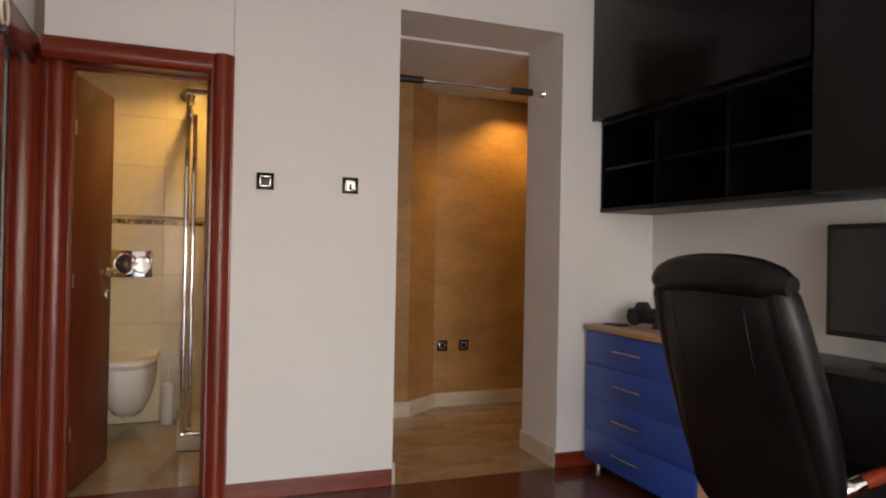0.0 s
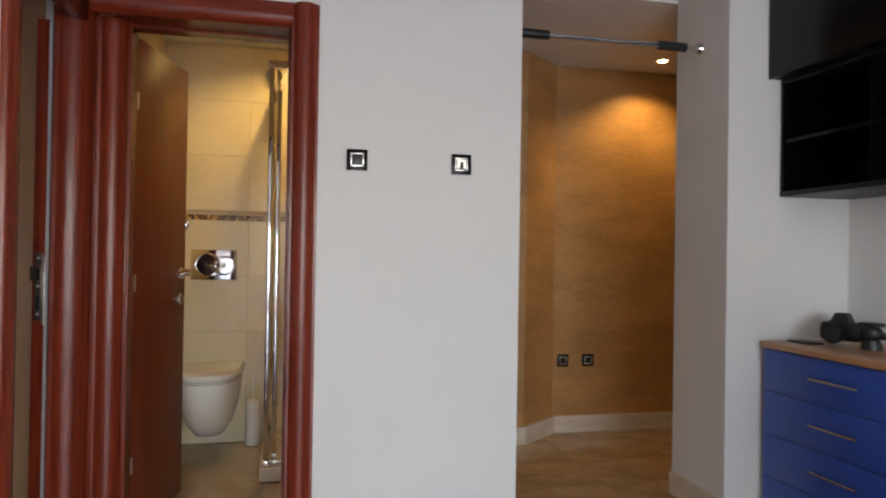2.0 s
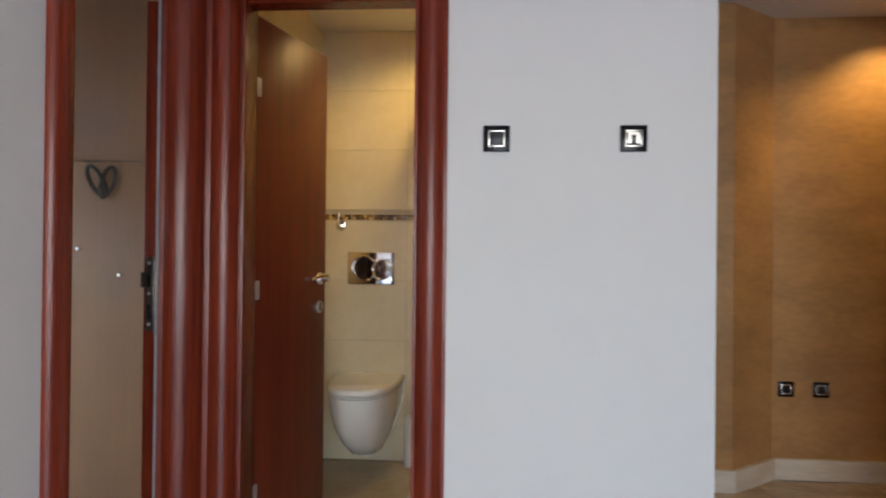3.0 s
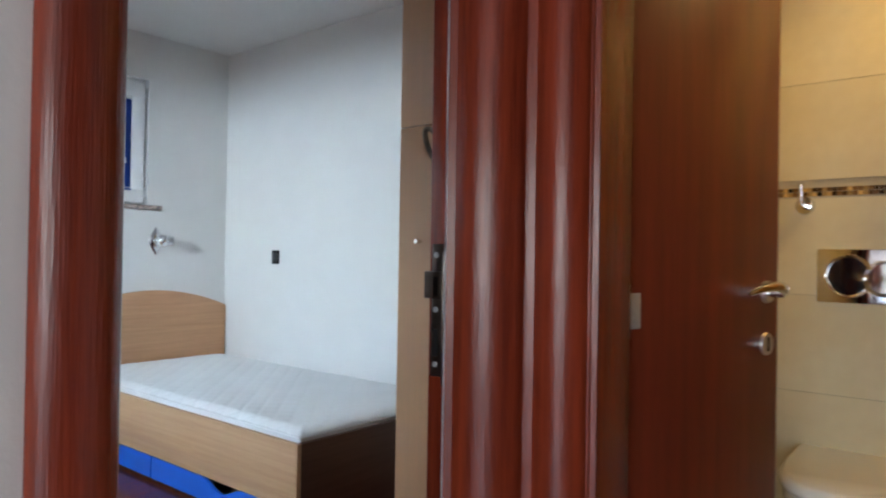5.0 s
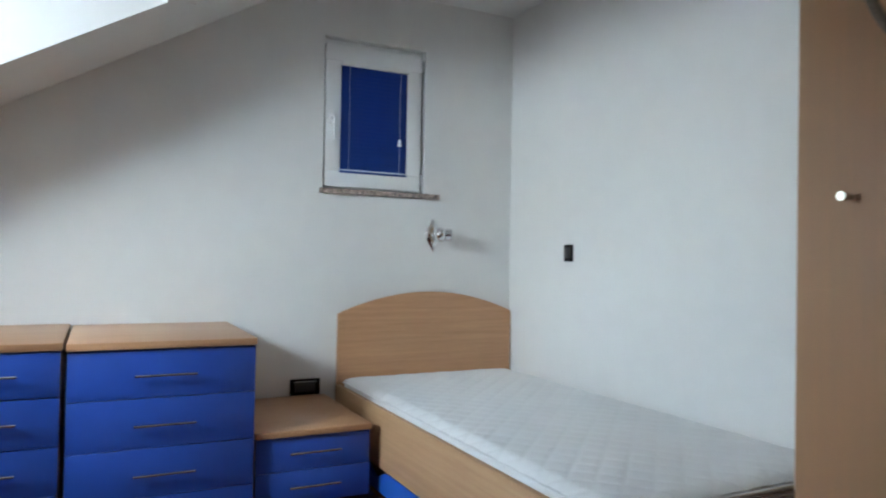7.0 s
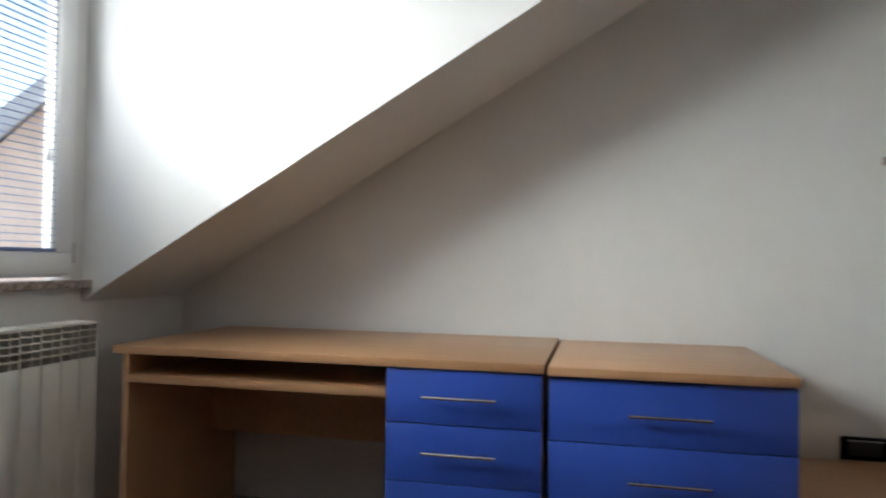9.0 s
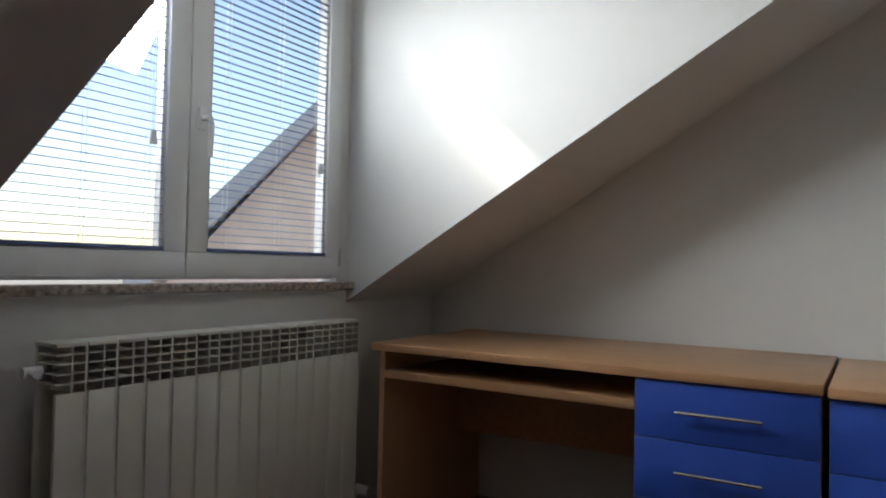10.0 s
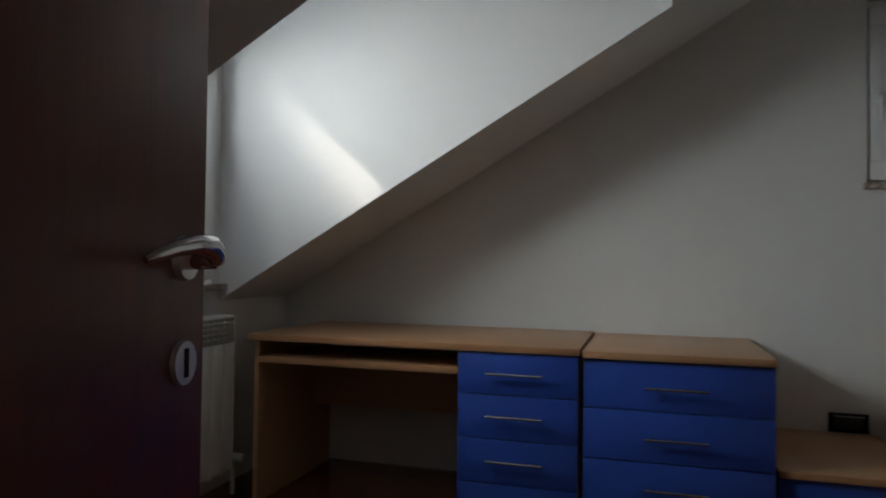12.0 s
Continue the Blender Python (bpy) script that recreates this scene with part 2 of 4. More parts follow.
# unseen, added: cuts the sun to a wedge on the dormer's far cheek
structure("sun_blocker", prism([(-2.5, 2.88), (-2.5, 4.30), (-5.04, 4.30), (-5.75, 5.55), (-6.0, 5.55), (-6.0, 2.88)], -0.2, -0.02, "x"), ROOF, "unseen stepped slab that shapes the sunlight in the dormer", "roof")

# bedroom shell
structure("wall_gable", boxes(((GX - 0.25, WY - 0.25, 0), (GX, 0.69, 2.7)), ((GX - 0.25, 1.285, 0), (GX, BY + 0.15, 2.7)), ((GX - 0.25, 0.69, 0), (GX, 1.285, 1.437)), ((GX - 0.25, 0.69, 2.255), (GX, 1.285, 2.7))), PAINT, "white painted gable wall with a small window opening", "wall")
structure("wall_bed", boxes(((GX, BY, 0), (-0.2, BY + 0.15, 2.7))), PAINT, "white painted wall along the bed", "wall")
WIN_L, WIN_R, WIN_B, WIN_T = -1.53, -2.94, 0.965, 2.24
structure("wall_dormer", boxes(((GX, WY - 0.25, 0), (-0.2, WY, 0.90)), ((CHEEK_R + 0.001, WY - 0.10, 0.90), (WIN_R, WY, DORM_Z)), ((WIN_L, WY - 0.10, 0.90), (CHEEK_L - 0.001, WY, DORM_Z)), ((WIN_R, WY - 0.10, WIN_T), (WIN_L, WY, DORM_Z)), ((WIN_R, WY - 0.25, 0.90), (WIN_L, WY, 0.925))), PAINT, "white painted low wall under the dormer window", "wall")


def slope_piece(x0, x1, y0, y1):
    return prism([(y0, slope_z(y0)), (y1, slope_z(y1)), (y1, slope_z(y1) + 0.22), (y0, slope_z(y0) + 0.22)], x0, x1, "x")


bm = slope_piece(GX - 0.2, CHEEK_R - 0.12, WY - 0.3, 0.66)
for extra in (slope_piece(CHEEK_L + 0.12, -0.2, WY - 0.3, 0.66), slope_piece(CHEEK_R - 0.12, CHEEK_L + 0.12, HEAD_Y, 0.66)):
    me = bpy.data.meshes.new("extra")
    extra.to_mesh(me)
    bm.from_mesh(me)
    extra.free()
structure("ceiling_slope", bm, CEIL, "white sloping attic ceiling with a dormer opening", "ceiling")
structure("ceiling_bedroom", boxes(((GX - 0.2, 0.655, CEIL_Z), (-0.2, BY + 0.15, 2.7))), CEIL, "white flat bedroom ceiling", "ceiling")
structure("ceiling_dormer", boxes(((CHEEK_R - 0.14, WY - 0.12, DORM_Z), (CHEEK_L + 0.14, HEAD_Y + 0.12, DORM_Z + 0.12)), ((CHEEK_R - 0.12, HEAD_Y + 0.004, 2.12), (CHEEK_L + 0.12, HEAD_Y + 0.12, DORM_Z))), CEIL, "white dormer ceiling", "ceiling")
for nm, x0, x1 in (("wall_cheek_far", CHEEK_R - 0.12, CHEEK_R), ("wall_cheek_near", CHEEK_L, CHEEK_L + 0.12)):
    y0 = WY - 0.1
    structure(nm, prism([(y0, slope_z(y0)), (HEAD_Y - 0.001, slope_z(HEAD_Y - 0.001)), (HEAD_Y - 0.001, DORM_Z), (y0, DORM_Z)], x0, x1, "x"), PAINT, "white painted side wall of the dormer", "wall")

# hall behind the doorway
structure("floor_hall", boxes(((1.2, 0.0, -0.12), (5.0, 2.0, -0.012))), GROUT, "pale joints of the marble hall floor", "floor")
structure("wall_hall", prism([(1.2, 1.40), (2.23, 1.40), (2.515, 1.64), (4.9, 1.60), (4.9, 1.85), (1.2, 1.85)], 0, 2.6), PLASTER, "pearly gold plastered hall wall with a canted corner", "wall")
structure("wall_hall_side", boxes(((1.2, 0.42, 0), (1.35, 1.40, 2.6)), ((4.8, 0.42, 0), (5.0, 1.60, 2.6)), ((3.45, 0.27, 0), (5.0, 0.42, 2.6))), PLASTER, "gold plastered side walls of the hall", "wall")
structure("ceiling_hall", boxes(((1.2, 0.42, 2.46), (5.0, 1.9, 2.6))), CEIL, "white hall ceiling", "ceiling")
structure("baseboard_hall", prism([(1.35, 1.398), (2.231, 1.398), (2.517, 1.638), (4.8, 1.60), (4.8, 1.58), (2.524, 1.617), (2.238, 1.377), (1.35, 1.377)], 0, 0.11), MARBLE_PALE, "pale marble baseboard in the hall", "baseboard")
structure("baseboard_reveal", boxes(((2.651, -0.004, 0), (2.667, 0.42, 0.11)), ((1.697, 0.0, 0), (1.713, 0.42, 0.11)), bevel=0.002), MARBLE_PALE, "pale marble baseboard in the doorway", "baseboard")
structure("baseboard_study", boxes(((0.872, -0.018, 0), (1.692, 0.0, 0.085)), ((2.655, -0.022, 0), (3.306, -0.004, 0.085)), ((0.03, -5.6, 0), (0.048, -0.71, 0.085)), bevel=0.003), RED_H, "mahogany baseboard along the study walls", "baseboard")

# bathroom shell
structure("floor_bathroom", boxes(((0.0, 0.06, -0.12), (1.7, 1.9, -0.004))), FLOOR_TILE, "glossy beige bathroom floor tiles", "floor")
structure("wall_bathroom", boxes(((0.0, 1.746, 0), (1.7, 1.90, 2.6)), ((-0.02, 0.25, 0), (0.03, 1.746, 2.6)), ((1.55, 0.42, 0), (1.7, 1.746, 2.6))), GROUT, "grouted bathroom walls behind the tiles", "wall")
structure("ceiling_bathroom", boxes(((-0.02, 0.25, 2.45), (1.7, 1.9, 2.6))), CEIL, "white bathroom ceiling", "ceiling")
structure("threshold", boxes(((0.165, -0.012, -0.012), (0.77, 0.26, 0.012)), bevel=0.004), RED_H, "mahogany threshold of the bathroom door", "threshold")


# ---- doors and casings ----
def half_round(a, b, rise, steps=10, lip=0.012):
    """Outline of a moulded casing between two wall points: lips at both edges, a broad swell between them."""
    a, b = Vector(a), Vector(b)
    d = (b - a)
    side = Vector((d.y, -d.x)).normalized()
    pts = [a, a + side * lip]
    for i in range(steps + 1):
        u = i / steps
        pts.append(a + d * (0.10 + 0.80 * u) + side * (lip + rise * math.sin(math.pi * u) ** 0.7))
    pts += [b + side * lip, b]
    return [tuple(p) for p in pts]


frame_1 = thing("door_1", "mahogany door casing of the bathroom with swelling mouldings", "door frame", kind="structure")
part("casing", prism(half_round((0.066, 0.072), (0.174, 0.122), 0.028), 0, 2.04), RED_V, frame_1)
part("casing", prism(half_round((0.768, 0.0), (0.872, 0.0), 0.024), 0, 2.128), RED_V, frame_1)
part("head_casing", prism([(0.02, 2.03), (0.0, 2.03), (-0.012, 2.03), (-0.026, 2.042), (-0.036, 2.058), (-0.038, 2.075), (-0.030, 2.10), (-0.012, 2.128), (0.02, 2.128)], 0.066, 0.772, "x"), RED_H, frame_1)
part("jamb", boxes(((0.120, 0.10, 0), (0.170, 0.262, 2.045)), bevel=0.003), RED_V, frame_1)
part("jamb", boxes(((0.768, 0.003, 0), (0.80, 0.262, 2.045)), bevel=0.003), RED_V, frame_1)
part("head_jamb", boxes(((0.12, 0.003, 2.045), (0.768, 0.262, 2.075))), RED_H, frame_1)
part("door_stop", boxes(((0.757, 0.16, 0), (0.768, 0.20, 2.045)), ((0.166, 0.16, 2.037), (0.757, 0.20, 2.045))), RED_V, frame_1)

# open leaf, hung on the hidden side of the jamb
hinge, free = Vector((0.138, 0.282)), Vector((0.265, 0.838))
ang = math.degrees(math.atan2(free.y - hinge.y, free.x - hinge.x))
leaf_1 = thing("bathroom_door", "mahogany bathroom door standing open with chrome lever", "door", at=pose(hinge.x, hinge.y, 0, 0, 0, ang))


def door_leaf(leaf, length, side, height=2.0, rosette=0.055):
    """A flat leaf along +x, hinges at the root and a lever on both faces."""
    part("panel", boxes(((0, -0.02, 0.012), (length, 0.02, height)), bevel=0.003), LEAF, leaf)
    for s in (-1, 1):
        cx, hz, kz = length - rosette, 1.067, 0.945
        rose = part("rosette", rods(((cx, s * 0.019, hz), (cx, s * 0.028, hz), 0.027, 0.025), sides=28), SATIN, leaf, "satin chrome handle rosette")
        neck = part("lever", tube([(cx, s * 0.024, hz - 0.002), (cx, s * 0.046, hz - 0.002), (cx + 0.004, s * 0.058, hz)], [0.011, 0.011, 0.012], 14), CHROME, leaf, "curved chrome lever")
        bow = [(0.004, 0.052, -0.006), (0.003, 0.058, 0.000), (-0.008, 0.063, 0.008), (-0.030, 0.068, 0.014), (-0.060, 0.065, 0.015), (-0.090, 0.058, 0.010), (-0.112, 0.050, 0.003), (-0.124, 0.045, -0.002)]
        part("grip", tube([(cx + x, s * y, hz + z) for x, y, z in bow], [0.007, 0.011, 0.0125, 0.012, 0.0105, 0.009, 0.007, 0.004], 14), CHROME, neck)
        key = part("key_rosette", rods(((cx, s * 0.019, kz), (cx, s * 0.026, kz), 0.027, 0.0255), sides=28), SATIN, leaf, "satin chrome key rosette")
        # keyhole is a raised black slab; its colour stands for the hole's shade
        part("keyhole", boxes(((cx - 0.005, min(s * 0.0262, s * 0.027), kz - 0.017), (cx + 0.005, max(s * 0.0262, s * 0.027), kz + 0.017))), DARK, key)


door_leaf(leaf_1, 0.572, 1, height=2.04)
for z in (0.30, 1.04, 1.78):
    part("hinge", boxes(((-0.012, -0.0235, z - 0.034), (0.036, -0.0205, z + 0.034)), bevel=0.002), GREY_METAL, leaf_1, "grey metal hinge plate")
    part("hinge_pin", rods(((-0.012, -0.026, z - 0.05), (-0.012, -0.026, z + 0.05), 0.007)), GREY_METAL, leaf_1)

frame_2 = thing("door_2", "mahogany door casing of the bedroom with scuffed mouldings", "door frame", kind="structure")
part("casing", prism(half_round((-0.062, 0.004), (0.066, 0.088), 0.030), 0, 2.10), RED_V, frame_2)
part("casing", prism([(0.03, -0.705), (0.043, -0.705), (0.055, -0.695), (0.062, -0.675), (0.063, -0.65), (0.056, -0.640), (0.042, -0.626), (0.03, -0.619), (0.0, -0.619), (0.0, -0.67), (0.03, -0.67)], 0, 2.10), RED_V, frame_2)
part("head_casing", boxes(((-0.02, -0.705, 2.0), (0.045, 0.07, 2.128)), bevel=0.012), RED_V, frame_2)
part("jamb", boxes(((-0.122, 0.028, 0), (-0.058, 0.12, 2.0)), bevel=0.003), RED_V, frame_2)
part("jamb", boxes(((-0.20, -0.67, 0), (0.0, -0.621, 2.0)), bevel=0.003), RED_V, frame_2)
part("seal", boxes(((-0.077, 0.016, 0), (-0.067, 0.028, 2.0))), GREY_METAL, frame_2, "grey rubber seal strip")
strike = part("strike_plate", boxes(((-0.113, 0.0225, 0.918), (-0.086, 0.028, 1.16)), bevel=0.002), OLD_METAL, frame_2, "tarnished steel strike plate")
for z in (0.94, 1.04, 1.14):
    part("screw", rods(((-0.100, 0.020, z), (-0.100, 0.0235, z), 0.005)), GREY_METAL, strike)
part("strike_lip", boxes(((-0.128, 0.0195, 1.06), (-0.085, 0.024, 1.11)), bevel=0.002), OLD_METAL, strike)
part("edge_strip", boxes(((-0.0855, 0.0215, 0.90), (-0.0795, 0.028, 1.145)), bevel=0.001), STEEL, strike, "bright brushed steel edge")
for z0, z1 in ((0.955, 1.005), (1.065, 1.10)):
    # flat black blocks on the plate, coloured as the shade inside slots
    part("slot", boxes(((-0.106, 0.0195, z0), (-0.094, 0.0225, z1))), DARK, strike)

hinge, free = Vector((-0.195, -0.645)), Vector((-0.945, -0.775))
ang = math.degrees(math.atan2(free.y - hinge.y, free.x - hinge.x))
leaf_2 = thing("bedroom_door", "dark mahogany bedroom door standing open with chrome lever", "door", at=pose(hinge.x, hinge.y, 0, 0, 0, ang))
door_leaf(leaf_2, (free - hinge).length, -1)


# ---- study ----
def bar_handle(parent, a, b, out, r=0.005):
    """A straight bar on two posts; out is the vector from the front to the bar."""
    a, b, out = Vector(a), Vector(b), Vector(out)
    h = part("handle", rods((a + out, b + out, r)), STEEL, parent, "brushed steel bar handle")
    for u in (0.16, 0.84):
        p = a.lerp(b, u)
        part("post", rods((p, p + out, r * 0.8)), STEEL, h)


def drawer_chest(name, label, x_back, x_front, y0, y1, z0, top_z, rows, h0, h1, facing=1, top_mat=BEECH, group="", over=0.015, feet=False, handle_drop=0.45, base=0.0, cat="chest of drawers"):
    """Body, top board, one front per drawer and its bar handle. facing: +1 fronts look to +x, -1 to -x."""
    c = thing(name, label, cat, group, at=((x_back + x_front) / 2, (y0 + y1) / 2, 0))
    off = Vector(((x_back + x_front) / 2, (y0 + y1) / 2, 0))

    def L(p):
        return Vector(p) - off
    f = x_front - facing * over
    part("body", boxes((L((x_back, y0 + 0.004, z0)), L((f - facing * 0.019, y1 - 0.004, top_z - 0.026)))), BEECH_V, c, smooth=False)
    part("top", boxes((L((x_back, y0, top_z - 0.026)), L((x_front, y1, top_z))), bevel=0.002), top_mat, c, "beech top board with thick edge")
    edges = rows
    for zt, zb in zip(edges, edges[1:]):
        d = part("drawer", boxes((L((f - facing * 0.018, y0 + 0.003, zb + 0.0015)), L((f, y1 - 0.003, zt - 0.0015))), bevel=0.0015), BLUE, c, "blue laminate drawer front")
        if h1 != h0:
            hz = zt - (zt - zb) * handle_drop
            bar_handle(d, L((f, h0, hz)), L((f, h1, hz)), (facing * 0.03, 0, 0))
    if feet:
        for fx in (x_front - facing * 0.07, x_back + facing * 0.06):
            for fy in (y0 + 0.06, y1 - 0.06):
                part("foot", rods((L((fx, fy, 0)), L((fx, fy, z0)), 0.02)), STEEL, c)
    return c


chest = drawer_chest("drawer_chest", "blue four-drawer chest with beech top against the wall", 3.30, 2.82, -0.94, -0.03, 0.045, 0.816, [0.785, 0.60, 0.415, 0.23, 0.05], -0.335, -0.575, -1, feet=True)
chest["group"] = "blue drawer chests"

# black wall cabinets
cab = thing("wall_cabinet", "black open wall cabinet with glossy compartments", "cabinet", at=(3.3, -0.75, 1.46))


def cl(*p):
    return Vector(p) - Vector((3.3, -0.75, 1.46))


X0, X1, Y0, Y1 = 2.93, 3.304, -1.495, -0.004
part("bottom_board", boxes((cl(X0, Y0, 1.46), cl(X1, Y1, 1.482)), bevel=0.001), BLACK_SIDE, cab)
part("top_board", boxes((cl(X0, Y0, 1.965), cl(X1, Y1, 1.985)), bevel=0.001), BLACK_SIDE, cab)
part("back_panel", boxes((cl(X1 - 0.01, Y0, 1.482), cl(X1, Y1, 1.965))), BLACK, cab)
for y in (Y0 + 0.009, -1.0, -0.50, Y1 - 0.009):
    part("divider", boxes((cl(X0 + 0.002, y - 0.009, 1.482), cl(X1 - 0.01, y + 0.009, 1.965))), BLACK, cab)
for ya, yb in ((Y0 + 0.018, -1.009), (-0.991, -0.509), (-0.491, Y1 - 0.018)):
    part("shelf", boxes((cl(X0 + 0.01, ya, 1.70), cl(X1 - 0.01, yb, 1.716))), BLACK, cab)
up = thing("upper_cabinet", "tall black gloss wall cabinet with flat doors", "cabinet", group="black wall cabinets", at=(3.3, -0.75, 1.985))
part("body", boxes((Vector((-0.415, -0.745, 0.004)), Vector((0.004, 0.746, 0.74)))), BLACK_SIDE, up)
part("door", boxes((Vector((-0.435, -0.738, 0.001)), Vector((-0.417, 0.746, 0.74))), bevel=0.001), BLACK, up, "black gloss cabinet door")
up2 = thing("upper_cabinet", "black gloss wall cabinet reaching low over the monitor", "cabinet", group="black wall cabinets", at=(3.3, -2.2, 1.46))
part("body", boxes((Vector((-0.415, -0.70, 0.0)), Vector((0.004, 0.702, 1.26)))), BLACK_SIDE, up2)
part("door", boxes((Vector((-0.435, -0.70, 0.0)), Vector((-0.417, 0.70, 1.26))), bevel=0.001), BLACK_SIDE, up2, "black satin cabinet door")

desk = thing("study_desk", "narrow dark study desk along the wall", "desk", at=(3.15, -2.1, 0))
part("worktop", boxes((Vector((-0.16, -1.1, 0.775)), Vector((0.154, 1.14, 0.80))), bevel=0.003), GREY_BOARD, desk, "dark grey worktop")
part("end_panel", boxes((Vector((-0.14, 1.118, 0)), Vector((0.15, 1.14, 0.775)))), BLACK_SIDE, desk)
part("end_panel", boxes((Vector((-0.14, -1.1, 0)), Vector((0.15, -1.078, 0.775)))), BLACK_SIDE, desk)
part("back_panel", boxes((Vector((0.13, -1.078, 0.05)), Vector((0.15, 1.118, 0.775)))), BLACK, desk)

mon = thing("monitor", "flat black monitor on an oval foot", "monitor", at=(3.17, -1.67, 0.80))
part("bezel", boxes((Vector((-0.02, -0.34, 0.10)), Vector((0.025, 0.34, 0.556))), bevel=0.006), PLASTIC, mon)
part("screen", boxes((Vector((-0.0225, -0.318, 0.125)), Vector((-0.018, 0.318, 0.535)))), SCREEN, mon, "dark switched-off screen")
part("stem", boxes((Vector((0.0, -0.04, 0.01)), Vector((0.02, 0.04, 0.11))), bevel=0.003), PLASTIC, mon)
bm = bmesh.new()
bmesh.ops.create_cone(bm, cap_ends=True, segments=36, radius1=0.14, radius2=0.125, depth=0.014, matrix=Matrix.Translation((0.0, 0, 0.007)) @ Matrix.Diagonal((0.75, 1, 1, 1)))
part("foot", bm, PLASTIC, mon, "oval black foot")

# office chair, facing the desk
chair = thing("office_chair", "black leather executive chair with chrome and wood arms", "chair", at=(2.55, -1.70, 0))


def pad(center_line, half_w, thick, n=24):
    """A padded cushion lofted along a line in the x-z plane; width along y, rounded like a pillow."""
    rings = []
    pts = [Vector((x, 0, z)) for x, z in center_line]
    for i, p in enumerate(pts):
        d = (pts[min(i + 1, len(pts) - 1)] - pts[max(i - 1, 0)]).normalized()
        nrm = Vector((d.z, 0, -d.x))
        w = half_w[i] if isinstance(half_w, list) else half_w
        t = thick[i] if isinstance(thick, list) else thick
        ring = []
        for k in range(n):
            a = 2 * math.pi * k / n
            c, s = math.cos(a), math.sin(a)
            ring.append(p + Vector((0, 1, 0)) * w * math.copysign(abs(c) ** 0.45, c) + nrm * t * math.copysign(abs(s) ** 0.7, s))
        rings.append(ring)
    return loft(rings)


part("backrest", pad([(-0.10, 0.36), (-0.115, 0.42), (-0.14, 0.55), (-0.185, 0.70), (-0.235, 0.85), (-0.28, 1.00), (-0.305, 1.09), (-0.315, 1.13)], [0.25, 0.285, 0.293, 0.288, 0.278, 0.265, 0.252, 0.22], [0.035, 0.05, 0.06, 0.062, 0.062, 0.06, 0.055, 0.04]), LEATHER, chair, "tall padded leather back")
roll = [(0.06 * i - 0.30 if 0 < i < 10 else (-0.287 if i == 0 else 0.287)) for i in range(11)]
part("headrest", tube([(-0.322 + 0.20 * y * y, y, 1.158 - 0.35 * y * y) for y in roll], [0.030, 0.052, 0.062, 0.065, 0.066, 0.066, 0.066, 0.065, 0.062, 0.052, 0.030], 24), LEATHER, chair, "thick rolled leather headrest")
for s in (-1, 1):
    part("side_bolster", tube([(-0.105, s * 0.235, 0.40), (-0.130, s * 0.270, 0.55), (-0.172, s * 0.272, 0.70), (-0.222, s * 0.264, 0.85), (-0.270, s * 0.252, 1.00), (-0.298, s * 0.244, 1.09), (-0.308, s * 0.235, 1.14)], [0.030, 0.046, 0.052, 0.054, 0.055, 0.052, 0.035], 18), LEATHER, chair, "padded leather side bolster")
for y in (-0.155, 0.155):
    part("seam", tube([(-0.150, y, 0.42), (-0.198, y, 0.55), (-0.245, y, 0.70), (-0.295, y, 0.85), (-0.340, y, 1.00), (-0.352, y, 1.06)], 0.004, 6), LEATHER, chair, "stitched seam down the back")
part("seat", pad([(-0.14, 0.44), (-0.10, 0.455), (0.05, 0.46), (0.22, 0.465), (0.33, 0.46), (0.38, 0.44)], [0.22, 0.25, 0.26, 0.26, 0.25, 0.22], [0.04, 0.06, 0.065, 0.065, 0.055, 0.03]), LEATHER, chair, "padded leather seat")
for s in (-1, 1):
    arm = part("armrest", tube([(-0.11, s * 0.29, 0.545), (-0.06, s * 0.30, 0.56), (0.0, s * 0.302, 0.575), (0.12, s * 0.302, 0.59), (0.24, s * 0.30, 0.585), (0.29, s * 0.295, 0.55)], [0.018, 0.022, 0.024, 0.025, 0.022, 0.018], 12), RED_H, chair, "polished wooden armrest")
    part("arm_cap", tube([(-0.13, s * 0.285, 0.535), (-0.112, s * 0.29, 0.5445), (-0.085, s * 0.296, 0.553), (-0.045, s * 0.3005, 0.564)], [0.012, 0.022, 0.0245, 0.0245], 12), CHROME, arm, "chrome arm cap")
    part("arm_post", tube([(-0.12, s * 0.275, 0.53), (-0.05, s * 0.27, 0.44), (0.1, s * 0.24, 0.40)], 0.016), CHROME, chair, "chrome arm support")
part("gas_lift", rods(((0.08, 0, 0.10), (0.08, 0, 0.40), 0.028)), CHROME, chair)
for k in range(5):
    a = 2 * math.pi * k / 5 + 0.4
    tip = Vector((0.08 + 0.29 * math.cos(a), 0.29 * math.sin(a), 0.075))
    part("base_spoke", tube([(0.08, 0, 0.115), tuple(Vector((0.08, 0, 0.11)).lerp(tip, 0.5) + Vector((0, 0, 0.01))), tuple(tip)], [0.026, 0.022, 0.016]), RED_H, chair)
    part("castor", rods((tip + Vector((-0.012, 0, -0.045)), tip + Vector((0.012, 0, -0.045)), 0.03)), PLASTIC, chair)

# camera gear on the chest
gear = thing("camera", "black camera lying on the beech chest top", "camera", at=pose(3.10, -0.19, 0.816, 0, 0, 25))
gear.scale = (1.15, 1.15, 1.15)
part("body", boxes((Vector((-0.035, -0.07, 0.015)), Vector((0.035, 0.07, 0.085))), bevel=0.014), PLASTIC, gear)
part("prism_hump", loft([[(x * 0.028, y * 0.035, 0.083) for x, y in ((-1, -1), (1, -1), (1, 1), (-1, 1))], [(x * 0.018, y * 0.02, 0.118) for x, y in ((-1, -1), (1, -1), (1, 1), (-1, 1))]]), PLASTIC, gear, smooth=False)
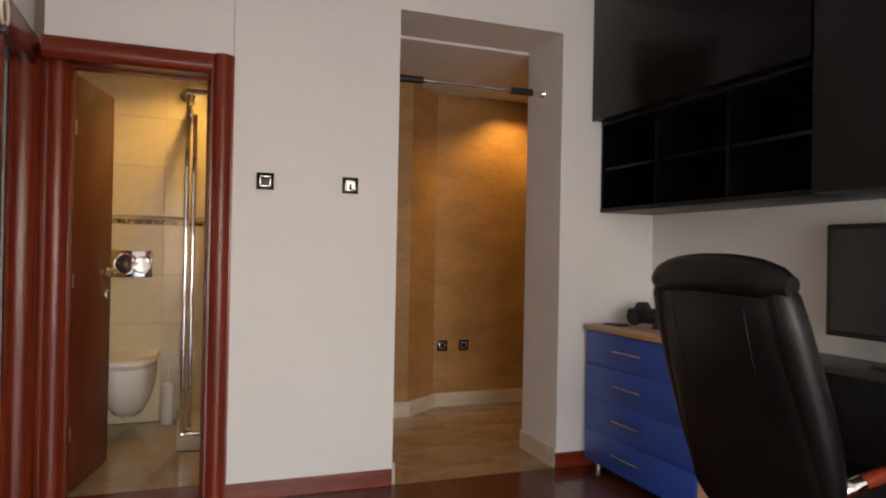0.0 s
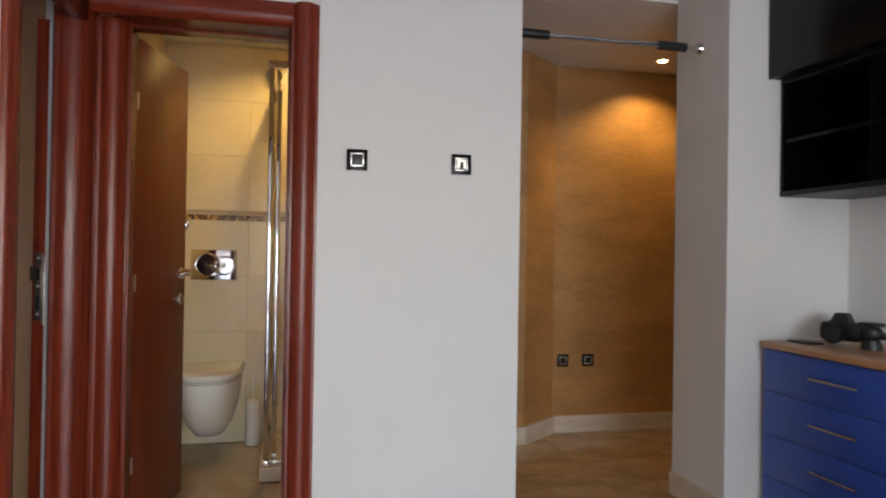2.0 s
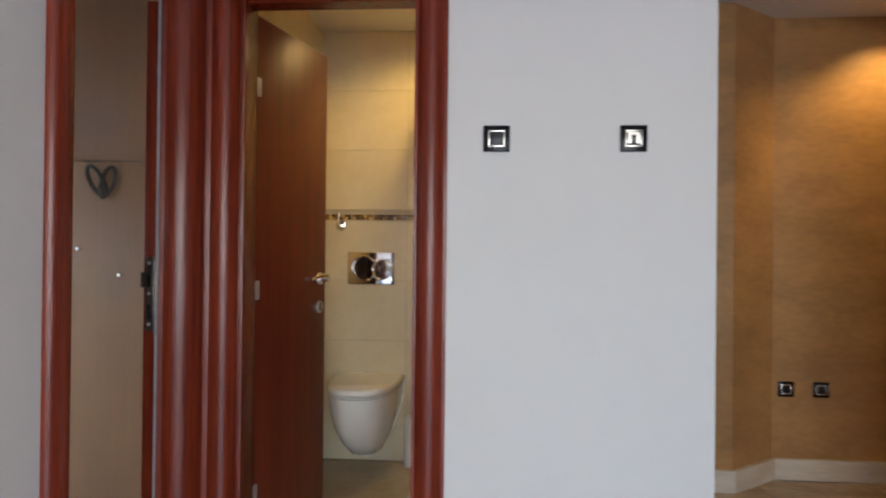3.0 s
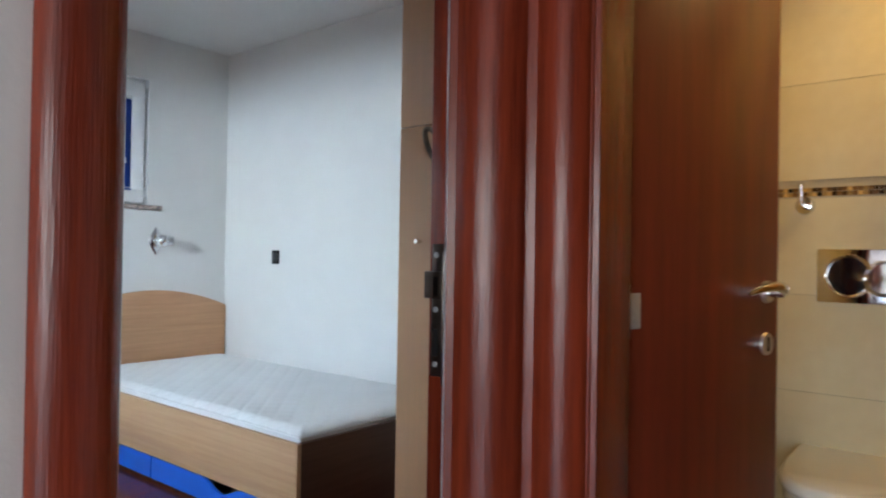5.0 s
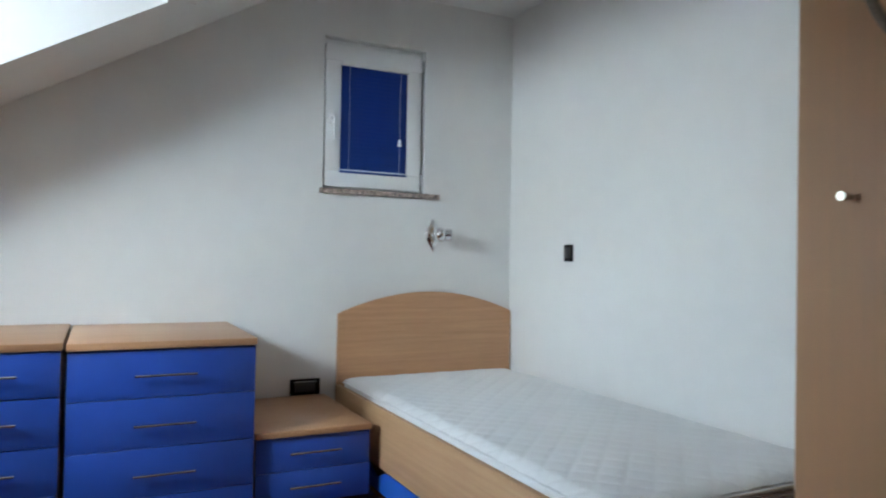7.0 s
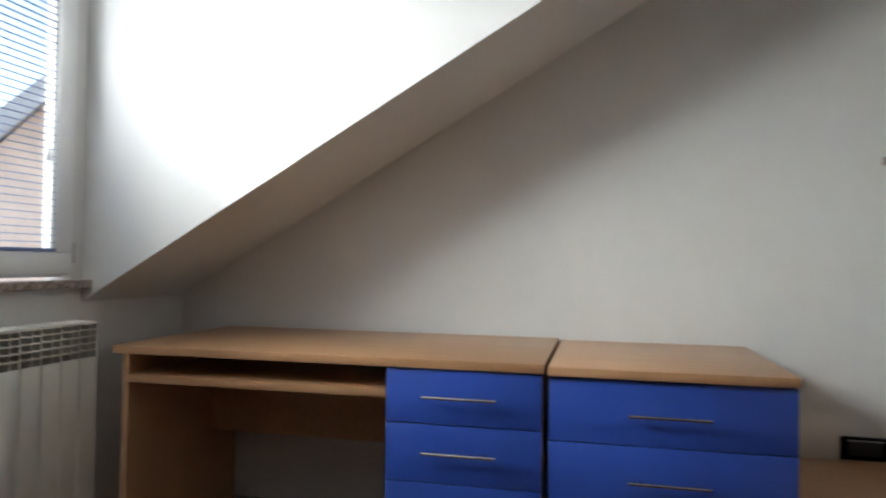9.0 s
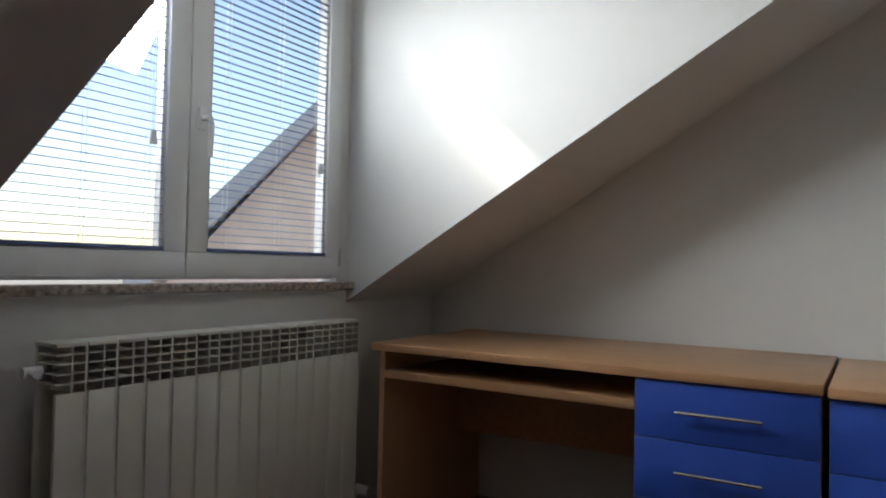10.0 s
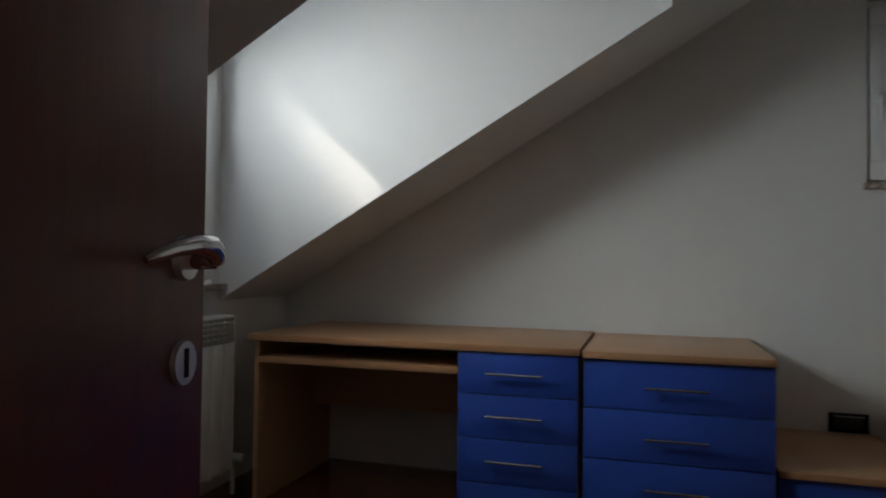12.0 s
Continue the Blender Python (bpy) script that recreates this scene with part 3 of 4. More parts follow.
lens = part("lens", rods(((-0.03, 0, 0.048), (-0.10, 0, 0.046), 0.034, 0.031), sides=24), PLASTIC, gear)
part("focus_ring", rods(((-0.07, 0, 0.047), (-0.09, 0, 0.0465), 0.037), sides=24), BLACK_SIDE, lens)
head = thing("tripod_head", "black tripod head with a long handle beside the camera", "tripod head", at=pose(3.09, -0.35, 0.816, 0, 0, 10))
head.scale = (1.1, 1.1, 1.1)
part("base", rods(((0, 0, 0), (0, 0, 0.035), 0.035, 0.03), sides=20), PLASTIC, head)
bm = bmesh.new()
bmesh.ops.create_uvsphere(bm, u_segments=16, v_segments=10, radius=0.036, matrix=Matrix.Translation((0, 0, 0.062)))
part("ball", bm, PLASTIC, head)
part("clamp", boxes((Vector((-0.03, -0.035, 0.085)), Vector((0.03, 0.035, 0.10))), bevel=0.004), PLASTIC, head)
part("knob", rods(((0.03, 0, 0.05), (0.062, 0, 0.05), 0.017, 0.015)), PLASTIC, head)
part("handle", tube([(0, -0.02, 0.05), (0.01, -0.20, 0.035), (0.02, -0.42, 0.016)], [0.007, 0.006, 0.009]), PLASTIC, head, "long black pan handle")
pouch = solid("lens_cloth", boxes(((2.93, -0.19, 0.816), (3.01, -0.06, 0.824)), bevel=0.003), PLASTIC, "small dark folded cloth beside the camera", "cloth")


# ---- switches and sockets ----
def switch_plate(name, label, m, kind="rocker"):
    s = thing(name, label, "light switch" if kind == "rocker" else "socket", group="black switch plates", at=m)
    part("frame", boxes((Vector((-0.041, -0.009, -0.041)), Vector((0.041, 0, 0.041))), bevel=0.002), BLACK, s, "black glass frame")
    for lo, hi in (((-0.026, -0.026), (0.026, -0.021)), ((-0.026, 0.021), (0.026, 0.026)), ((-0.026, -0.021), (-0.021, 0.021)), ((0.021, -0.021), (0.026, 0.021))):
        part("trim", boxes((Vector((lo[0], -0.012, lo[1])), Vector((hi[0], -0.0085, hi[1]))), bevel=0.0008), STEEL, s, "steel trim edge")
    part("rocker", boxes((Vector((-0.020, -0.011, -0.020)), Vector((0.020, -0.0085, 0.020))), bevel=0.001), PLASTIC if kind == "rocker" else DARK, s)
    if kind == "key":
        part("slot", boxes((Vector((-0.007, -0.0135, -0.016)), Vector((0.007, -0.011, 0.010))), bevel=0.001), PLASTIC, s)
        part("key_card", boxes((Vector((-0.018, -0.0125, -0.016)), Vector((0.018, -0.011, 0.018)))), STEEL, s)
    return s


switch_plate("light_switch", "black square light switch with steel trim", pose(1.025, 0, 1.54))
switch_plate("light_switch", "black square switch with reflective steel insert", pose(1.445, 0, 1.54), "key")
for x in (2.585, 2.765):
    s = switch_plate("wall_socket", "black square wall socket with steel trim", pose(x, 1.64 - (x - 2.515) * 0.0168, 0.478, 0, 0, -0.96), "socket")

# tension rod in the doorway
bar = thing("pull_up_bar", "chrome pull-up bar with black foam grips", "pull-up bar", at=(2.18, 0.225, 2.175))
part("tube", rods(((-0.45, 0, 0), (0.455, 0, 0), 0.0125), sides=20), CHROME, bar)
for x0, x1 in ((-0.42, -0.28), (0.27, 0.41)):
    part("grip", rods(((x0, 0, 0), (x1, 0, 0), 0.021), sides=18), PLASTIC, bar, "black foam grip")
for x, s in ((0.487, 1), (-0.481, -1)):
    part("end_cap", rods(((x, 0, 0), (x - s * 0.014, 0, 0), 0.03, 0.024), ((x - s * 0.012, 0, 0), (x - s * 0.04, 0, 0), 0.016, 0.014), sides=20), CHROME, bar, "chrome end plate")
hs = thing("ceiling_spot", "recessed warm ceiling spot in the hall", "ceiling light", group="recessed spots", at=(3.12, 1.33, 2.46))
part("ring", rods(((0, 0, 0), (0, 0, -0.008), 0.045, 0.04), sides=24), CHROME, hs)
part("lens", rods(((0, 0, -0.0082), (0, 0, -0.010), 0.03), sides=20), LAMP_GLOW, hs)

# cord hook beside the bedroom door casing
cordloop = thing("rope_loop", "cream cord loop hanging by the bedroom door casing", "cord", at=(0.056, -0.72, 2.0))
part("loop", tube([(0.02 + 0.0, 0.05 * math.cos(a), 0.05 * math.sin(a)) for a in np.linspace(0, 2 * math.pi, 22)], 0.006), MARBLE_PALE, cordloop)
part("knot", boxes((Vector((-0.008, -0.018, -0.075)), Vector((0.03, 0.018, -0.045))), bevel=0.006), PLASTIC, cordloop)


# ---- bathroom ----
wc = thing("toilet", "white wall-hung toilet with closed lid", "toilet", at=pose(0.335, 1.740, 0.012))
wc.scale = (1.08, 1.05, 1.07)


def d_ring(half, depth, z, n=28):
    """A D-shaped ring: flat to the wall at y=0, round towards -y."""
    pts = []
    for k in range(n):
        a = math.pi * k / (n - 1)
        pts.append((half * math.copysign(abs(math.cos(a)) ** 0.75, math.cos(a)), -depth * math.sin(a) ** 0.62, z))
    return pts


part("bowl", loft([d_ring(0.06, 0.22, 0.085), d_ring(0.09, 0.26, 0.09), d_ring(0.125, 0.33, 0.15), d_ring(0.150, 0.41, 0.23), d_ring(0.165, 0.46, 0.31), d_ring(0.172, 0.485, 0.39), d_ring(0.172, 0.485, 0.405)]), CERAMIC, wc)
part("outlet", loft([d_ring(0.04, 0.17, 0.055), d_ring(0.045, 0.19, 0.09)]), CERAMIC, wc)
part("seat", loft([d_ring(0.174, 0.49, 0.409), d_ring(0.176, 0.493, 0.418)]), CERAMIC, wc)
part("lid", loft([d_ring(0.176, 0.495, 0.421), d_ring(0.180, 0.50, 0.430), d_ring(0.178, 0.497, 0.445), d_ring(0.168, 0.485, 0.455)]), CERAMIC, wc, "thick closed lid")
fl = thing("flush_plate", "chrome flush plate with two round buttons", "flush plate", at=(0.331, 1.7395, 1.092))
part("plate", boxes((Vector((-0.134, -0.010, -0.092)), Vector((0.134, 0, 0.092))), bevel=0.003), CHROME, fl)
for x, z, r in ((-0.038, 0.0, 0.070), (0.066, -0.006, 0.056)):
    ring = [(x + r * math.cos(a), -0.011, z + r * math.sin(a)) for a in np.linspace(0, 2 * math.pi, 40)]
    btn = part("button", rods(((x, -0.0098, z), (x, -0.015 - (0.003 if x > 0 else 0), z), r - 0.004, r - 0.008), sides=36), CHROME, fl, "round chrome button")
    part("ring", tube(ring, 0.0055, 8), CHROME, btn)
brush = thing("toilet_brush", "cream toilet brush holder standing on the floor", "toilet brush", at=(0.582, 1.66, 0))
part("holder", rods(((0, 0, 0), (0, 0, 0.27), 0.045, 0.043), sides=24), CERAMIC, brush)
part("lid", rods(((0, 0, 0.27), (0, 0, 0.285), 0.044, 0.02), sides=24), CERAMIC, brush)
part("stick", rods(((0, 0, 0.28), (0.0, 0, 0.42), 0.009, 0.008)), CERAMIC, brush)
wh = thing("shower_tap", "chrome wall valve by the mosaic band", "tap", at=(0.155, 1.7395, 1.335))
part("rose", rods(((0, 0, 0), (0, -0.012, 0), 0.032, 0.028), sides=24), CHROME, wh)
part("spindle", rods(((0, -0.01, 0), (0, -0.06, 0), 0.012)), CHROME, wh)
part("lever", tube([(0, -0.055, 0), (0.0, -0.062, 0.03), (0.0, -0.066, 0.07)], [0.012, 0.010, 0.008]), CHROME, wh)

shower = thing("shower_cabin", "chrome-framed glass shower cabin on a stone tray", "shower", at=(0.65, 0.94, 0))
part("tray", boxes((Vector((-0.005, -0.005, 0)), Vector((0.89, 0.795, 0.075))), bevel=0.006), MARBLE_PALE, shower, "pale stone shower tray")
part("bottom_rail", boxes((Vector((0.01, 0.02, 0.075)), Vector((0.045, 0.795, 0.10))), ((Vector((0.045, 0.02, 0.075)), Vector((0.885, 0.05, 0.10)))), bevel=0.003), CHROME, shower)
part("top_rail", boxes((Vector((0.01, 0.02, 2.13)), Vector((0.045, 0.795, 2.165))), ((Vector((0.045, 0.02, 2.13)), Vector((0.885, 0.05, 2.165)))), bevel=0.003), CHROME, shower)
for x, y in ((0.012, 0.02), (0.012, 0.765), (0.052, 0.055)):
    part("post", boxes((Vector((x, y, 0.10)), Vector((x + 0.026, y + 0.026, 2.13 if x < 0.03 else 2.02))), bevel=0.005), CHROME, shower, "chrome upright")
for lo, hi in (((0.022, 0.05, 0.11), (0.028, 0.76, 2.12)), ((0.08, 0.030, 0.11), (0.87, 0.036, 2.12))):
    g = part("pane", boxes((Vector(lo), Vector(hi))), GLASS, shower, "clear shower glass")
    g.visible_shadow = False
sp = thing("ceiling_spot", "recessed warm ceiling spot in the bathroom", "ceiling light", group="recessed spots", at=(0.75, 1.25, 2.45))
part("ring", rods(((0, 0, 0), (0, 0, -0.008), 0.045, 0.04), sides=24), CHROME, sp)
part("lens", rods(((0, 0, -0.0082), (0, 0, -0.010), 0.03), sides=20), LAMP_GLOW, sp)
hd = thing("hand_shower", "chrome hand shower in its wall holder", "shower head", at=(0.70, 1.7395, 2.22))
part("holder", rods(((0, 0, 0), (0, -0.05, 0), 0.015)), CHROME, hd)
part("head", rods(((-0.03, -0.06, 0.06), (-0.03, -0.085, 0.04), 0.045, 0.05), sides=22), CHROME, hd)
part("handle", tube([(-0.03, -0.065, 0.05), (-0.015, -0.055, 0.0), (0.0, -0.045, -0.10)], [0.016, 0.013, 0.011]), CHROME, hd)


# ---- bedroom ----
desk2 = thing("writing_desk", "beech writing desk with keyboard shelf and blue drawers", "desk", at=(-3.24, -1.19, 0))


def dk(*p):
    return Vector(p) - Vector((-3.24, -1.19, 0))


DF = -2.862
part("tabletop", boxes((dk(-3.612, -1.912, 0.716), dk(DF, -0.474, 0.743)), bevel=0.002), BEECH, desk2, "beech tabletop with thick edge")
part("side_panel", boxes((dk(-3.60, -1.885, 0), dk(DF - 0.02, -1.865, 0.716))), BEECH_V, desk2)
part("side_panel", boxes((dk(-3.60, -0.955, 0), dk(DF - 0.02, -0.937, 0.716))), BEECH_V, desk2)
part("side_panel", boxes((dk(-3.60, -0.494, 0), dk(DF - 0.02, -0.478, 0.716))), BEECH_V, desk2)
part("keyboard_shelf", boxes((dk(-3.35, -1.864, 0.619), dk(DF - 0.015, -0.956, 0.645)), bevel=0.002), BEECH, desk2, "pull-out keyboard shelf")
part("back_panel", boxes((dk(-3.42, -1.864, 0.34), dk(-3.40, -0.956, 0.618))), BEECH_X, desk2)
part("shadow_board", boxes((dk(-3.60, -0.936, 0.05), dk(-2.90, -0.495, 0.71))), BEECH_V, desk2)
for zt, zb in ((0.712, 0.549), (0.546, 0.374), (0.371, 0.20), (0.197, 0.04)):
    d = part("drawer", boxes((dk(DF - 0.028, -0.953, zb), dk(DF - 0.010, -0.480, zt)), bevel=0.0015), BLUE, desk2, "blue laminate drawer front")
    hz = zt - 0.080
    bar_handle(d, dk(DF - 0.010, -0.833, hz), dk(DF - 0.010, -0.611, hz), (0.03, 0, 0))

c2 = drawer_chest("drawer_chest", "low blue drawer chest with beech top beside the desk", -3.612, -2.868, -0.464, 0.212, 0.03, 0.737, [0.706, 0.522, 0.333, 0.15, 0.03], -0.237, -0.016, 1, feet=False, handle_drop=0.52)
c2["group"] = "blue drawer chests"
ns = drawer_chest("nightstand", "low blue nightstand with beech top beside the bed", -3.612, -2.905, 0.222, 0.722, 0.03, 0.342, [0.312, 0.17, 0.03], 0.36, 0.58, 1, cat="nightstand")

bed = thing("bed", "beech single bed with arched headboard and bare mattress", "bed", at=(-2.5, 1.32, 0))


def bd(*p):
    return Vector(p) - Vector((-2.5, 1.32, 0))


arch = [(0.782, 0.0), (1.858, 0.0), (1.858, 0.765)] + [(1.858 - 1.076 * u, 0.765 + 0.118 * math.sin(math.pi * u) ** 0.85) for u in np.linspace(0.03, 0.97, 18)] + [(0.782, 0.765)]
part("headboard", prism([(y - 1.32, z) for y, z in arch], -3.612 + 2.5, -3.587 + 2.5, "x"), BEECH, bed, "arched beech headboard", smooth=False)
part("side_rail", boxes((bd(-3.587, 0.777, 0.130), bd(-1.425, 0.800, 0.392)), bevel=0.002), BEECH_X, bed)
part("side_rail", boxes((bd(-3.587, 1.835, 0.130), bd(-1.425, 1.858, 0.392)), bevel=0.002), BEECH_X, bed)
part("footboard", boxes((bd(-1.448, 0.800, 0.0), bd(-1.425, 1.835, 0.392)), bevel=0.002), BROWN_SHADED, bed, "footboard in brown darkened for its shade")
part("slat_base", boxes((bd(-3.58, 0.80, 0.25), bd(-1.45, 1.83, 0.27))), BEECH, bed)
bm = bmesh.new()
nx, ny = 220, 106
grid = [[bm.verts.new((bd(-3.575 + 2.12 * i / nx, 0.815 + 1.01 * j / ny, 0.0).x, bd(0, 0.815 + 1.01 * j / ny, 0).y, 0)) for j in range(ny + 1)] for i in range(nx + 1)]
for i in range(nx + 1):
    for j in range(ny + 1):
        v = grid[i][j]
        a, b = (v.co.x + v.co.y) / 0.115, (v.co.x - v.co.y) / 0.115
        quilt = 1 - max(math.exp(-abs(math.sin(math.pi * a)) / 0.16), math.exp(-abs(math.sin(math.pi * b)) / 0.16))
        edge = min(i, nx - i, j * 1.0, ny - j) / 6.0
        v.co.z = 0.430 + 0.006 * quilt + 0.004 * noise.noise(v.co * 5) - (0.022 * (1 - min(edge, 1)) ** 2)
for i in range(nx):
    for j in range(ny):
        bm.faces.new((grid[i][j], grid[i + 1][j], grid[i + 1][j + 1], grid[i][j + 1]))
mat_ob = thing("mattress", "white quilted bare mattress on the bed", "mattress", at=(-2.5, 1.32, 0))
part("quilted_top", bm, MATTRESS, mat_ob)
part("border", boxes((bd(-3.575, 0.815, 0.271), bd(-1.455, 1.825, 0.408)), bevel=0.012), MATTRESS, mat_ob)
part("piping", tube([bd(-3.57, 0.813, 0.404), bd(-2.5, 0.811, 0.404), bd(-1.453, 0.813, 0.404)], 0.006, 8), MATTRESS, mat_ob)
part("piping", tube([bd(-1.453, 0.813, 0.404), bd(-1.451, 1.3, 0.404), bd(-1.453, 1.825, 0.404)], 0.006, 8), MATTRESS, mat_ob)
for x0, x1 in ((-3.56, -2.557), (-2.547, -1.46)):
    notch = [(x0, 0.02), (x1, 0.02), (x1, 0.125)]
    mid, half = (x0 + x1) / 2 + 0.05, 0.16
    for u in np.linspace(1, -1, 15):
        notch.append((mid + half * u, 0.125 - 0.05 * (0.5 + 0.5 * math.cos(math.pi * u))))
    notch.append((x0, 0.125))
    O = Vector((2.5, -1.32, 0))
    dr = part("drawer", prism([(x + 2.5, z) for x, z in notch], 0.780 - 1.32, 0.798 - 1.32, "y"), BLUE_BED, bed, "bright blue rolling drawer with scooped grip", smooth=False)
    part("box", boxes((Vector((x0 + 0.02, 0.80, 0.02)) + O, Vector((x1 - 0.02, 1.5, 0.032)) + O), (Vector((x0 + 0.02, 1.48, 0.032)) + O, Vector((x1 - 0.02, 1.5, 0.09)) + O)), BEECH_X, dr)
    for wx in (x0 + 0.1, x1 - 0.1):
        part("roller", rods((Vector((wx, 0.85, 0.01)) + O, Vector((wx + 0.02, 0.85, 0.01)) + O, 0.0095)), PLASTIC, dr)

# wardrobe beside the door
wd = thing("wardrobe", "tall beech wardrobe wall beside the door", "wardrobe", at=(-0.55, 1.32, 0))


def wr(*p):
    return Vector(p) - Vector((-0.55, 1.32, 0))


part("carcass", boxes((wr(-0.885, 0.800, 0), wr(-0.13, 1.862, 2.44))), BEECH_V, wd)
for z0, z1 in ((0.04, 1.571), (1.575, 2.43)):
    door = part("door", boxes((wr(-0.902, 0.777, z0), wr(-0.13, 0.798, z1)), bevel=0.0012), BEECH_V, wd, "flat beech door panel")
for x, z in ((-0.802, 1.185), (-0.612, 1.072)):
    k = part("knob", rods((wr(x, 0.779, z), wr(x, 0.763, z), 0.005), (wr(x, 0.765, z), wr(x, 0.750, z), 0.0075, 0.008), sides=16), STEEL, wd, "small steel knob")
hk = thing("heart_hanger", "heart-shaped loop of grey wound cord on the wardrobe", "ornament", at=(-0.690, 0.762, 1.49))
for name, lean, out in (("front_loop", -1, -0.045), ("back_loop", 1, -0.002)):
    oval = []
    for a in np.linspace(0, 2 * math.pi, 28):
        up = 0.5 - 0.5 * math.cos(a)
        oval.append((lean * (0.034 * up + 0.002) + 0.030 * math.sin(a), out * up - 0.003, -0.070 + 0.125 * up))
    part(name, tube(oval, 0.0085, 10), ROPE, hk, "thick oval loop of wound cord")
part("knot", tube([(-0.018, -0.006, -0.03), (-0.006, -0.010, -0.055), (0.002, -0.006, -0.085)], [0.008, 0.014, 0.010], 12), ROPE, hk)


# ---- windows ----
def sash(parent, w, h, m, rail=0.075, lock_side=0):
    """One casement in the x-z plane at its lower left corner, depth to +y; frame, bead, pane."""
    s = part("sash", boxes(((0, 0, 0), (w, 0.06, rail)), ((0, 0, h - rail), (w, 0.06, h)), ((0, 0, rail), (rail, 0.06, h - rail)), ((w - rail, 0, rail), (w, 0.06, h - rail)), bevel=0.004), PVC, parent, "white plastic sash", m=m)
    b = 0.012
    part("bead", boxes(((rail, 0.012, rail), (w - rail, 0.03, rail + b)), ((rail, 0.012, h - rail - b), (w - rail, 0.03, h - rail)), ((rail, 0.012, rail + b), (rail + b, 0.03, h - rail - b)), ((w - rail - b, 0.012, rail + b), (w - rail, 0.03, h - rail - b))), PVC, s)
    g = part("pane", boxes(((rail, 0.034, rail), (w - rail, 0.040, h - rail))), GLASS, s)
    g.visible_shadow = False
    return s


def blind(name, label, w, h, m, tilt, mat, pitch=0.0245, depth=0.025):
    """Head rail, tilted slats, ladder cords and bottom rail; hangs from the sash, in the x-z plane."""
    b = thing(name, label, "window blind", group="venetian blinds", at=m)
    part("head_rail", boxes(((0, -0.012, h - 0.022), (w, 0.012, h)), bevel=0.002), PVC, b)
    bm = bmesh.new()
    prof = [(-depth / 2, -0.0012), (0, 0.0014), (depth / 2, -0.0012)]
    vs = [[bm.verts.new((x, y * math.cos(tilt) - z * math.sin(tilt), y * math.sin(tilt) + z * math.cos(tilt))) for y, z in prof] for x in (0.002, w - 0.002)]
    for k in range(2):
        bm.faces.new((vs[0][k], vs[1][k], vs[1][k + 1], vs[0][k + 1]))
    bmesh.ops.solidify(bm, geom=bm.faces[:], thickness=0.0006)
    me = mesh_of("slat", bm, mat, True)
    z = h - 0.034
    while z > 0.022:
        o = new("slat", me)
        o.parent, o.location = b, (0, 0, z)
        z -= pitch
    part("bottom_rail", boxes(((0, -0.010, 0.0), (w, 0.010, 0.012)), bevel=0.002), mat, b)
    for u in (0.12, 0.55, 0.9) if w > 0.5 else (0.12, 0.88):
        part("cord", rods(((w * u, -0.011, 0.01), (w * u, -0.011, h - 0.02), 0.0007), ((w * u, 0.011, 0.01), (w * u, 0.011, h - 0.02), 0.0007), sides=6), PVC, b)
    part("tassel", rods(((w - 0.05, -0.018, h * 0.28), (w - 0.05, -0.018, h * 0.28 + 0.036), 0.012, 0.008), ((w - 0.05, -0.018, h * 0.28), (w - 0.05, -0.018, h - 0.02), 0.001)), PVC, b, "small pull cord weight")
    return b


def window_handle(parent, m):
    h = part("handle", boxes(((-0.014, -0.014, -0.035), (0.014, 0, 0.035)), bevel=0.004), PVC, parent, "white window handle", m=m)
    part("lever", tube([(0, -0.01, 0.0), (0, -0.045, 0.0), (0, -0.052, -0.02), (0, -0.050, -0.12)], [0.010, 0.010, 0.010, 0.008]), PVC, h)


# dormer window: seen from inside looking to -y, so local x runs to -x
flip = pose(0, 0, 0, 0, 0, 180)
win = thing("window_1", "white two-sash dormer window with open blue blinds", "window", kind="structure", at=Matrix.Translation((WIN_L, WY + 0.0, WIN_B)) @ flip)
W, H = WIN_L - WIN_R, WIN_T - WIN_B
part("window_frame", boxes(((0, 0.03, 0), (W, 0.09, 0.035)), ((0, 0.03, H - 0.035), (W, 0.09, H)), ((0, 0.03, 0.035), (0.035, 0.09, H - 0.035)), ((W - 0.035, 0.03, 0.035), (W, 0.09, H - 0.035)), bevel=0.003), PVC, win)
sw = W / 2 - 0.003
sash(win, sw - 0.0, H - 0.02, Matrix.Translation((0.001, -0.012, 0.01)))
rs = sash(win, sw - 0.0, H - 0.02, Matrix.Translation((W / 2 + 0.002, -0.012, 0.01)))
window_handle(win, Matrix.Translation((W / 2 + 0.038, -0.012, 0.50)))
for z in (0.05, H - 0.09):
    part("hinge", rods(((W + 0.006, -0.006, z), (W + 0.006, -0.006, z + 0.07), 0.008)), GREY_METAL, win)
blind("window_blind", "open blue venetian blind on the dormer window", sw - 0.16, H - 0.18, Matrix.Translation((WIN_L - 0.08, WY + 0.006, WIN_B + 0.088)) @ flip, radians(4), SLAT_PALE, depth=0.018)
blind("window_blind", "open blue venetian blind on the dormer window", sw - 0.16, H - 0.18, Matrix.Translation((WIN_L - W / 2 - 0.08, WY + 0.006, WIN_B + 0.088)) @ flip, radians(4), SLAT_PALE, depth=0.018)
structure("window_sill", boxes(((CHEEK_R - 0.012, WY - 0.02, 0.926), (CHEEK_L, WY + 0.045, 0.955)), bevel=0.006), GRANITE, "speckled granite sill under the dormer window", "window sill")

# small gable window: looking to -x, local x runs to +y
turn = pose(0, 0, 0, 0, 0, 90)
w2 = thing("window_2", "small white gable window with closed blue blind", "window", kind="structure", at=Matrix.Translation((GX - 0.02, 0.69, 1.437)) @ turn)
W2, H2 = 0.595, 0.818
